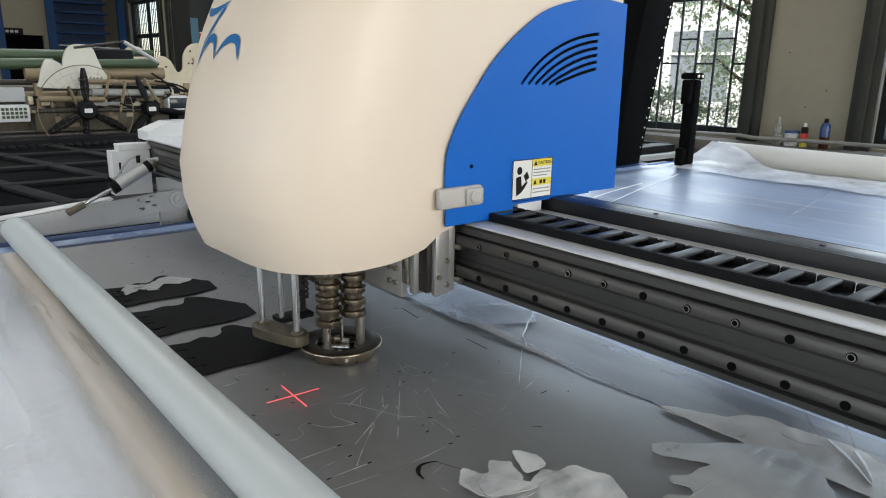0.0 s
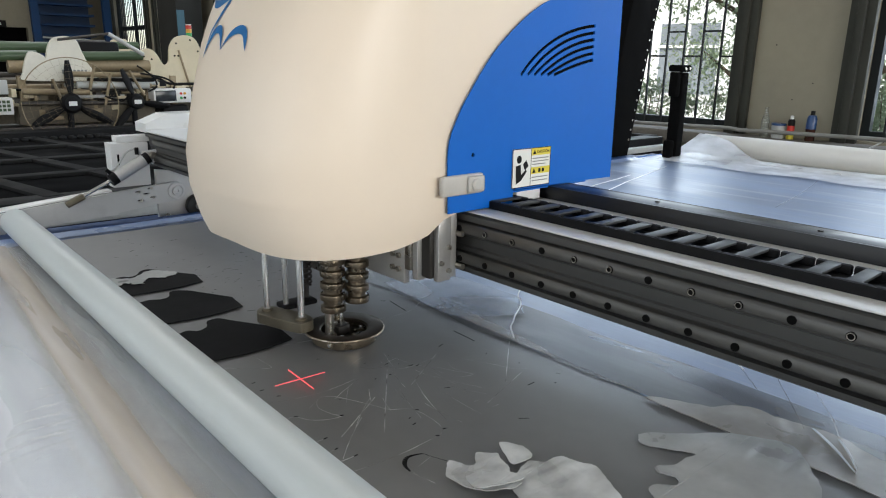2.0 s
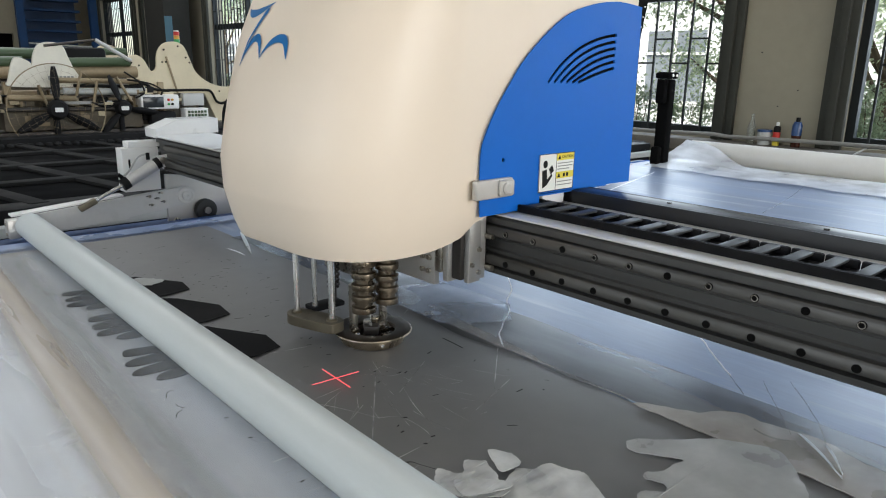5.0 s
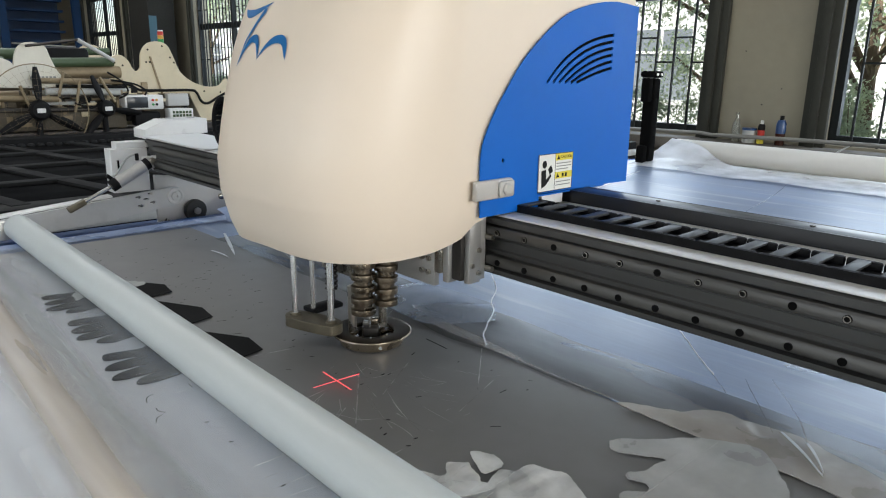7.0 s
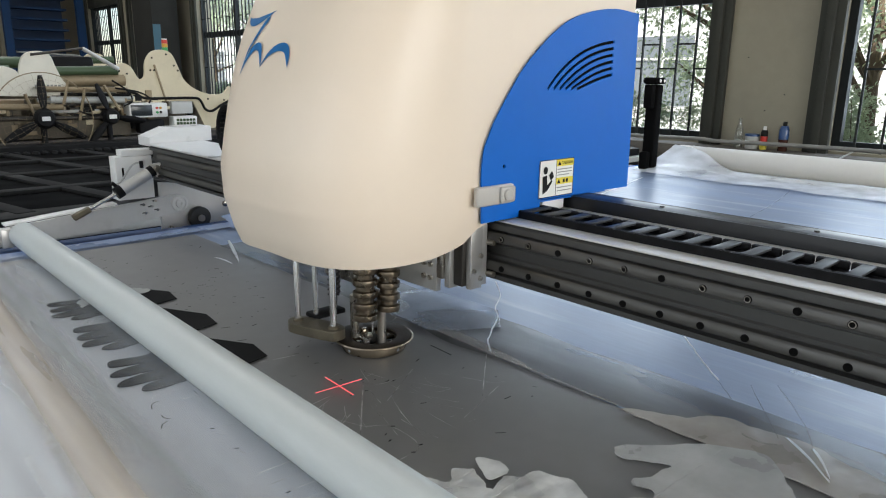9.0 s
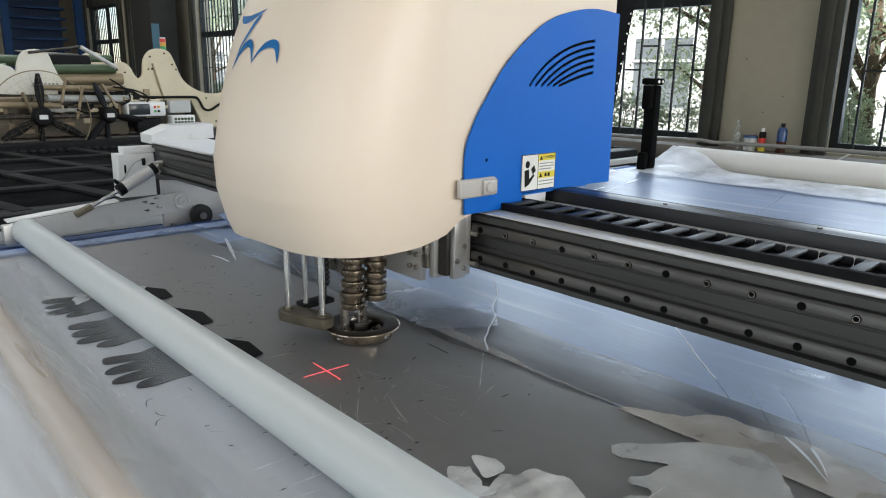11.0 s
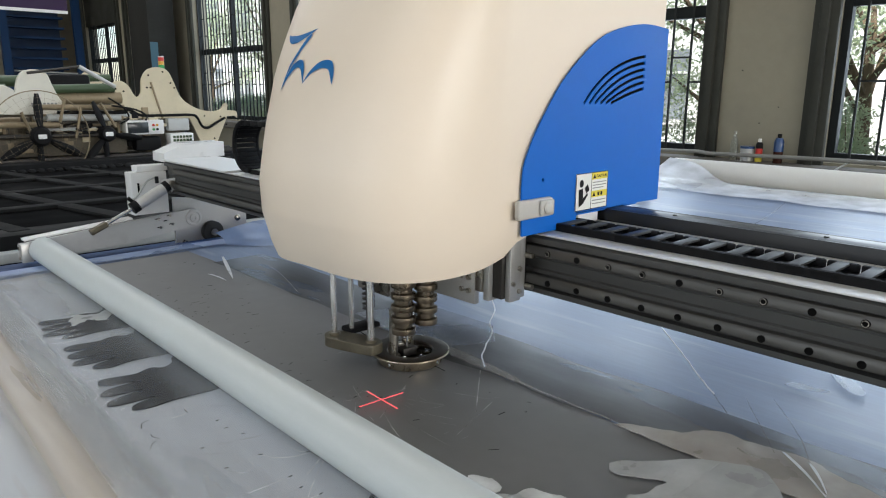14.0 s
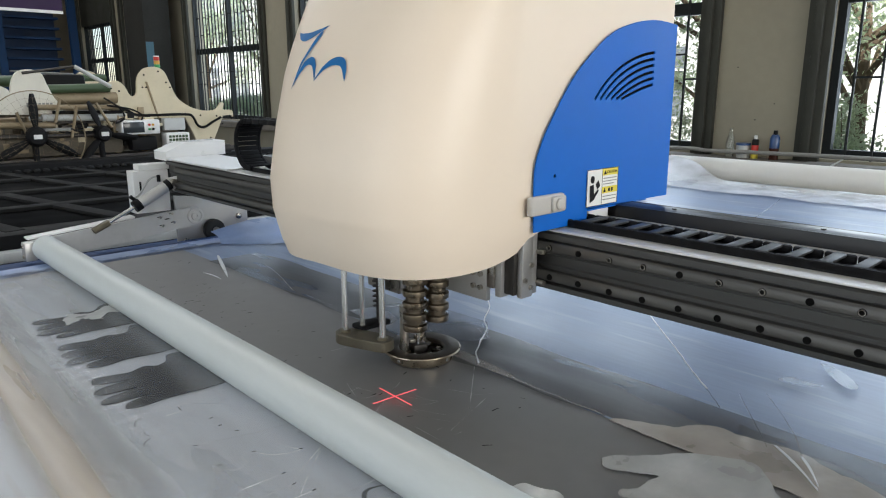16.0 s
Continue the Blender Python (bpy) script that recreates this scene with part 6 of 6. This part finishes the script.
def machine_side(y, material, parent, dx=0.0, label=""):
    """Side cheek with two humps and a long tail."""
    hump = smooth_loop([(1.92, 1.30), (1.945, 1.385), (2.01, 1.412), (2.07, 1.375), (2.11, 1.30), (2.14, 1.285), (2.17, 1.32), (2.185, 1.43), (2.24, 1.505), (2.33, 1.525), (2.405, 1.495), (2.45, 1.40), (2.50, 1.28), (2.60, 1.20), (2.72, 1.16), (2.84, 1.165), (2.90, 1.225), (2.925, 1.215), (2.915, 1.165), (3.0, 1.155), (3.01, 1.10)], 4, closed=False)
    loop = hump + [(2.99, 1.118), (2.91, 1.112), (2.90, 1.085), (2.81, 0.90), (2.80, 0.875), (2.68, 0.865), (2.66, 0.88), (2.565, 1.105), (1.94, 1.115)]
    p = part("side_cheek", plate([[(x + dx, z) for x, z in loop]], 0.02, Matrix.Translation((0, y, 0)) @ XZ, 0.002), material, parent, label or "cream machine side cheek with two humps")
    screw = mesh_of(rod((0, -0.004, 0), (0, 0, 0), 0.008, seg=8), "bolt")
    for x, z in ((1.97, 1.35), (2.03, 1.33), (2.22, 1.36), (2.25, 1.36), (2.24, 1.46), (2.42, 1.40), (2.45, 1.36), (2.36, 1.49), (2.7, 1.12), (2.85, 1.11), (2.78, 0.92), (2.9, 1.04)):
        part("bolt", screw, M_INK, p, at=(x + dx, y - 0.0105, z))
    part("lever", box((2.285 + dx, y - 0.022, 1.10), (2.30 + dx, y - 0.0125, 1.41), 0.002, m=Matrix.Translation((2.29 + dx, 0, 1.25)) @ Matrix.Rotation(radians(-14), 4, "Y") @ Matrix.Translation((-2.29 - dx, 0, -1.25))), M_TAN, p)
    return p


def spreading_machine():
    s = thing("spreading_machine", "cream cloth spreading machine with humped cheeks and green rollers", "machine", (0, 0, 0))
    y = 6.0
    machine_side(y, M_MACHINE, s)
    machine_side(y + 1.9, M_MACHINE, s, 0.05)
    cover = smooth_loop([(1.08, 1.22), (1.12, 1.35), (1.16, 1.37), (1.22, 1.345), (1.24, 1.32), (1.26, 1.40), (1.30, 1.465), (1.38, 1.485), (1.455, 1.46), (1.485, 1.38), (1.52, 1.29), (1.56, 1.22), (1.53, 1.17), (1.10, 1.17)], 4)
    part("side_cheek", plate([cover], 0.03, Matrix.Translation((0, y - 0.08, 0)) @ XZ, 0.003), M_OFFWHITE, s, "white humped machine cover")
    for k in range(7):
        part("text_bar", box((1.335 + k * 0.026, y - 0.0995, 1.215), (1.353 + k * 0.026, y - 0.0985, 1.245)), M_INKGREY, s)
    # green rollers and cross bars along x between the cheeks
    for x0, x1, yy, z, r, m in ((1.50, 1.95, y - 0.03, 1.345, 0.035, M_GREEN), (0.6, 1.2, y, 1.33, 0.04, M_GREEN), (1.5, 2.1, y + 0.5, 1.43, 0.03, M_GREEN), (0.3, 1.9, y + 0.6, 1.40, 0.045, M_GREEN), (1.0, 2.0, y - 0.02, 1.265, 0.045, M_TAN), (0.3, 1.95, y + 0.05, 1.20, 0.02, M_DARKSTEEL), (0.3, 2.0, y + 0.1, 1.10, 0.03, M_TAN), (1.35, 2.05, y - 0.05, 1.13, 0.016, M_PALEGREY), (0.6, 2.0, y + 0.2, 1.0, 0.03, M_DARKSTEEL)):
        part("roller", rod((x0, yy, z), (x1, yy, z + 0.012), r, seg=18), m, s)
    part("swing_arm", rod((1.69, y - 0.1, 1.515), (1.94, y - 0.1, 1.365), 0.016, seg=10), M_PALEGREY, s)
    part("swing_arm", rod((1.33, y - 0.1, 1.46), (1.69, y - 0.1, 1.515), 0.010, seg=10), M_DARKSTEEL, s)
    part("rear_box", box((1.50, y + 0.02, 1.33), (1.80, y + 0.3, 1.46), 0.03), M_BLACK, s)
    part("lower_body", box((0.2, y + 0.14, 0.84), (2.55, y + 1.8, 1.17), 0.01), M_UNDER, s, "dark mottled sheet metal machine body")
    part("base_beam", box((0.0, y - 0.12, 0.80), (2.9, y + 0.1, 0.835), 0.004), M_DARKSTEEL, s)
    for x in (1.05, 1.62, 1.95, 2.16):
        part("upright", box((x, y - 0.03, 0.836), (x + 0.05, y + 0.03, 1.20), 0.003), M_TAN, s)
    for k in range(3):
        part("cross_rail", box((1.40, y - 0.06, 1.03 + k * 0.055), (1.78, y - 0.04, 1.055 + k * 0.055), 0.003), (M_PALEGREY, M_DARKSTEEL, M_TAN)[k], s)
    part("drive_housing", box((1.02, y - 0.07, 0.845), (2.0, y + 0.135, 0.985), 0.004), M_UNDER, s, "dark mottled drive housing of the machine")
    for x0, x1, yy, z, r, m in ((1.35, 1.98, y - 0.13, 1.215, 0.020, M_TAN), (1.42, 1.95, y - 0.12, 1.135, 0.026, M_PALEGREY), (1.02, 1.9, y - 0.14, 1.005, 0.016, M_DARKSTEEL), (1.5, 2.0, y - 0.11, 1.175, 0.012, M_INK), (1.05, 1.5, y - 0.13, 1.09, 0.022, M_TAN)):
        part("roller", rod((x0, yy, z), (x1, yy, z - 0.01), r, seg=14), m, s)
    for x0, z0, x1, z1 in ((1.55, 1.28, 1.50, 1.10), (1.66, 1.22, 1.60, 0.98), (1.80, 1.24, 1.90, 1.05), (1.25, 1.18, 1.32, 0.95)):
        part("lever", rod((x0, y - 0.155, z0), (x1, y - 0.155, z1), 0.011, seg=8), M_TAN, s)
    for pts in ([(1.86, 1.28), (1.97, 1.20), (2.0, 1.12), (1.93, 1.08)], [(1.60, 1.05), (1.72, 1.01), (1.82, 1.06), (1.93, 0.98)], [(1.88, 1.22), (2.05, 1.19), (2.14, 1.14), (2.13, 1.10)]):
        part("hose", tube([(x, y - 0.165, z) for x, z in smooth_loop(pts, 5, closed=False)], 0.007, seg=7), M_INK, s)
    rnd = random.Random(5)
    for k in range(84):
        x, z = rnd.uniform(0.95, 2.25), rnd.uniform(0.86, 1.12)
        part("fitting", box((x, y - 0.10 + rnd.uniform(0, 0.08), z), (x + rnd.uniform(0.02, 0.09), y + 0.06, z + rnd.uniform(0.015, 0.06)), 0.003), rnd.choice((M_DARKSTEEL, M_TAN, M_MACHINE, M_BLACK, M_UNDER, M_MACHINE)), s)
    cable = smooth_loop([(1.93, 1.19), (2.06, 1.18), (2.14, 1.138), (2.30, 1.132), (2.56, 1.132), (2.62, 1.11), (2.66, 1.035), (2.72, 1.018), (2.80, 1.06), (2.88, 1.10)], 5, closed=False)
    part("cable_run", tube([(x, y - 0.035, z) for x, z in cable], 0.011, seg=8), M_INK, s)
    # control console, keypad and relay box
    c = part("console", box((1.97, y - 0.16, 0.985), (2.28, y - 0.012, 1.10), 0.01), M_WHITE, s, "white control console with a dark screen")
    part("screen", box((1.985, y - 0.164, 1.0), (2.15, y - 0.1605, 1.085), 0.003), M_SCREEN, c)
    for k, m in enumerate((M_RED, M_AMBER, M_GREENLAMP, M_INK)):
        part("button", rod((2.19 + 0.03 * (k % 2), y - 0.17, 1.06 - 0.035 * (k // 2)), (2.19 + 0.03 * (k % 2), y - 0.1605, 1.06 - 0.035 * (k // 2)), 0.010, seg=12), m, c)
    part("motor", box((2.05, y - 0.13, 0.85), (2.26, y - 0.02, 0.965), 0.02), M_BLACK, s)
    for ox, oz in ((2.33, 0.865), (0.78, 0.93)):
        kp = part("keypad", box((ox, y - 0.15, oz), (ox + 0.20, y - 0.03, oz + 0.12), 0.008), M_WHITE, s, "white push button box with grey green keys")
        key = mesh_of(box((-0.010, -0.004, -0.010), (0.010, 0.004, 0.010), 0.002), "key")
        for i in range(6):
            for j in range(3):
                part("key", key, M_PALEGREY if (i + j) % 3 else M_GREEN, kp, at=(ox + 0.03 + i * 0.028, y - 0.155, oz + 0.035 + j * 0.028))
        part("relay_box", box((ox + 0.01, y - 0.10, oz + 0.14), (ox + 0.19, y - 0.03, oz + 0.24), 0.006), M_PALEGREY, s)
    part("belt_guard", box((2.50, y - 0.04, 0.88), (2.53, y - 0.015, 1.10), 0.004, m=Matrix.Translation((2.52, 0, 1.0)) @ Matrix.Rotation(radians(-20), 4, "Y") @ Matrix.Translation((-2.52, 0, -1.0))), M_INK, s)
    # signal lamp
    l = part("signal_lamp", rod((2.40, y + 0.1, 1.47), (2.40, y + 0.1, 1.52), 0.014, seg=12), M_DARKSTEEL, s, "small red, amber and green signal tower")
    for k, m in enumerate((M_GREENLAMP, M_AMBER, M_RED)):
        part("lens", rod((2.40, y + 0.1, 1.5205 + k * 0.031), (2.40, y + 0.1, 1.550 + k * 0.031), 0.024, seg=14), m, l)
    part("lamp_cap", rod((2.40, y + 0.1, 1.614), (2.40, y + 0.1, 1.622), 0.022, seg=14), M_WHITE, l)


def pedestal_fan(at, tilt, group_label, scale=1.0):
    f = thing("fan", group_label, "fan", at, group="industrial fans")
    for k in range(3):
        a = radians(90 + tilt + k * (360 / (3)))
        bm = bmesh.new()
        n = 8
        rows = []
        for i in range(n + 1):
            r = (0.06 + 0.25 * i / n) * scale
            w = (0.014 + 0.018 * math.sin(math.pi * i / n)) * scale
            rows.append([bm.verts.new((r * math.cos(a) - s * w * math.sin(a), -0.02 - s * 0.010, r * math.sin(a) + s * w * math.cos(a))) for s in (-1, 0, 1)])
        for p, q in zip(rows, rows[1:]):
            for j in range(2):
                bm.faces.new((p[j], p[j + 1], q[j + 1], q[j]))
        ob = part("blade", bm, M_BLACK, f)
        ob.modifiers.new("thick", "SOLIDIFY").thickness = 0.006
    hub = part("hub", lathe([(0.0, 0), (0.072 * scale, 0), (0.075 * scale, 0.02), (0.055 * scale, 0.06), (0.0, 0.065)], seg=28, m=Matrix.Rotation(radians(90), 4, "X")), M_BLACK, f)
    part("hub_label", box((-0.028, -0.068, -0.016), (0.028, -0.0655, 0.016), 0.004), M_WHITE, hub)
    if scale > 0.9:
        ring = [(0.33 * math.cos(a), -0.03, 0.33 * math.sin(a)) for a in [radians(i * 6) for i in range(61)]]
        part("guard_ring", tube(ring, 0.004, seg=6), M_TAN, f)
        for r in (0.13, 0.18, 0.23, 0.28):
            part("guard_ring", tube([(x * r / 0.33, -0.077 + 0.043 * (r - 0.08) / 0.25, z * r / 0.33) for x, y, z in ring], 0.0006, seg=5), M_TAN, f)
        for k in range(36):
            a = radians(k * 10)
            part("guard_wire", rod((0.08 * math.cos(a), -0.075, 0.08 * math.sin(a)), (0.33 * math.cos(a), -0.032, 0.33 * math.sin(a)), 0.0005, seg=4), M_TAN, f)
    part("pole", rod((0, 0.05, -0.05), (0, 0.05, 0.82 - at[2]), 0.022, seg=12), M_BLACK, f)
    part("motor", rod((0, 0.0, 0), (0, 0.16, 0), 0.06 * scale, seg=18), M_BLACK, f)


def far_end():
    s = thing("steel_staircase", "blue painted steel staircase at the end of the hall", "staircase", (0, 0, 0))
    for x, y in ((3.88, 18.95), (5.45, 18.95), (2.82, 18.95)):
        part("post", box((x - 0.08, y - 0.08, 0), (x + 0.08, y + 0.08, 4.4)), M_BLUESTEEL, s)
    for k in range(16):
        z = 0.35 + k * 0.24
        part("tread", box((4.05, 19.1 + k * 0.02, z), (5.25, 19.4 + k * 0.02, z + 0.05)), M_BLUESTEEL, s)
    part("back_sheet", box((3.98, 19.9, 0.3), (5.3, 19.94, 4.2)), mat("deep_blue", (0.008, 0.03, 0.085), 0.6), s)
    for k in range(2):
        part("handrail", rod((4.0, 19.0, 1.25 + k * 0.5), (5.4, 19.0, 1.20 + k * 0.5), 0.02, seg=8), M_PALEGREY, s)
    p = thing("notice_board", "small dark notice board on the cream end wall", "sign", (3.3, NORTH_Y - 0.04, 2.07))
    part("board", box((-0.24, -0.02, -0.08), (0.24, 0.02, 0.08), 0.005), M_INK, p)
    for k in range(3):
        part("text_bar", box((-0.14 + k * 0.1, -0.0225, -0.03), (-0.07 + k * 0.1, -0.0205, 0.03)), M_PALEGREY, p)
    b = thing("banner", "dark violet and white banner hanging across the hall", "banner", (0, 0, 0))
    for x in (1.3, 3.25):
        part("hanger", rod((x, 12.01, 3.1), (x, 12.01, ROOF_Z), 0.008, seg=6), M_DARKSTEEL, b)
    part("cloth", box((1.2, 12.0, 2.50), (3.35, 12.02, 3.1)), mat("violet_cloth", (0.03, 0.012, 0.05), 0.8), b)
    part("hem", box((1.2, 11.992, 2.455), (3.35, 12.022, 2.4985)), M_WHITE, b)
    q = thing("wall_poster", "small pale blue paper notice fixed on the pillar", "poster", (5.13, 13.349, 1.95))
    part("sheet", box((-0.07, -0.006, -0.24), (0.07, 0.0, 0.24)), mat("pale_blue_paper", (0.05, 0.12, 0.16), 0.7), q)


second_bed()
spreading_machine()
pedestal_fan((1.345, 5.80, 1.005), 0, "large black industrial fan with a pale wire guard")
pedestal_fan((1.82, 5.83, 1.005), 20, "black three-bladed fan beside the machine", 0.85)
far_end()


# ---------------------------------------------------------------- what moves
XB = 0.92
# seconds, gantry travel, head position on the beam
TRAVEL = [(0.0, -0.2096, 0.795), (0.5, -0.2049, 0.798), (1.0, -0.1997, 0.812), (1.5, -0.1740, 0.814), (2.0, -0.1677, 0.805), (2.5, -0.1548, 0.786), (3.0, -0.1372, 0.804), (3.5, -0.1290, 0.813), (4.0, -0.1177, 0.804),
          (6.5, -0.0694, 0.768), (7.0, -0.0696, 0.765), (7.5, -0.0690, 0.767), (8.0, -0.0700, 0.771), (8.5, -0.0699, 0.769), (9.0, -0.0699, 0.771), (11.5, -0.0400, 0.827), (12.0, -0.0232, 0.772), (12.5, -0.0082, 0.735),
          (13.0, -0.0046, 0.733), (13.5, -0.0050, 0.726), (14.0, -0.0016, 0.727), (14.5, 0.0, 0.724), (15.0, 0.0005, 0.721), (15.5, 0.0170, 0.708), (16.0, 0.0217, 0.705)]
# seconds, turn of the foot (degrees from the picture's right, towards the viewer), lift
FOOT_ROWS = [(0.0, 0, 0), (0.5, 35, 0), (1.0, 75, 0), (1.5, 95, 0), (2.0, 125, 0), (2.5, 105, 0), (3.0, 25, 0), (3.5, 95, 0), (4.0, 140, 0), (4.2, 165, 0), (6.3, 180, 0), (7.3, 180, 0), (7.4, 180, 0.036), (7.5, 178, 0.085), (7.6, 170, 0.094), (8.3, 100, 0.092),
             (8.4, 88, 0.066), (8.5, 76, 0.006), (8.6, 66, 0.0), (9.2, 60, 0), (10.3, 120, 0), (11.3, 150, 0), (12.0, 150, 0), (13.0, 120, 0), (13.5, 140, 0), (16.0, 150, 0)]


def motions():
    walk(GANTRY, [(t, pose(XB + x, 0, 0)) for t, x, y in TRAVEL])
    walk(HEAD, [(t, pose(XB + x, y, 0)) for t, x, y in TRAVEL])
    walk(FOOT, [(t, pose(DISC_X, DISC_Y, TOP + 0.0035 + up, 0, 0, -43 - a)) for t, a, up in FOOT_ROWS])
    walk(LIFT, [(t, pose(0, 0, 0.45 * up)) for t, a, up in FOOT_ROWS])


motions()
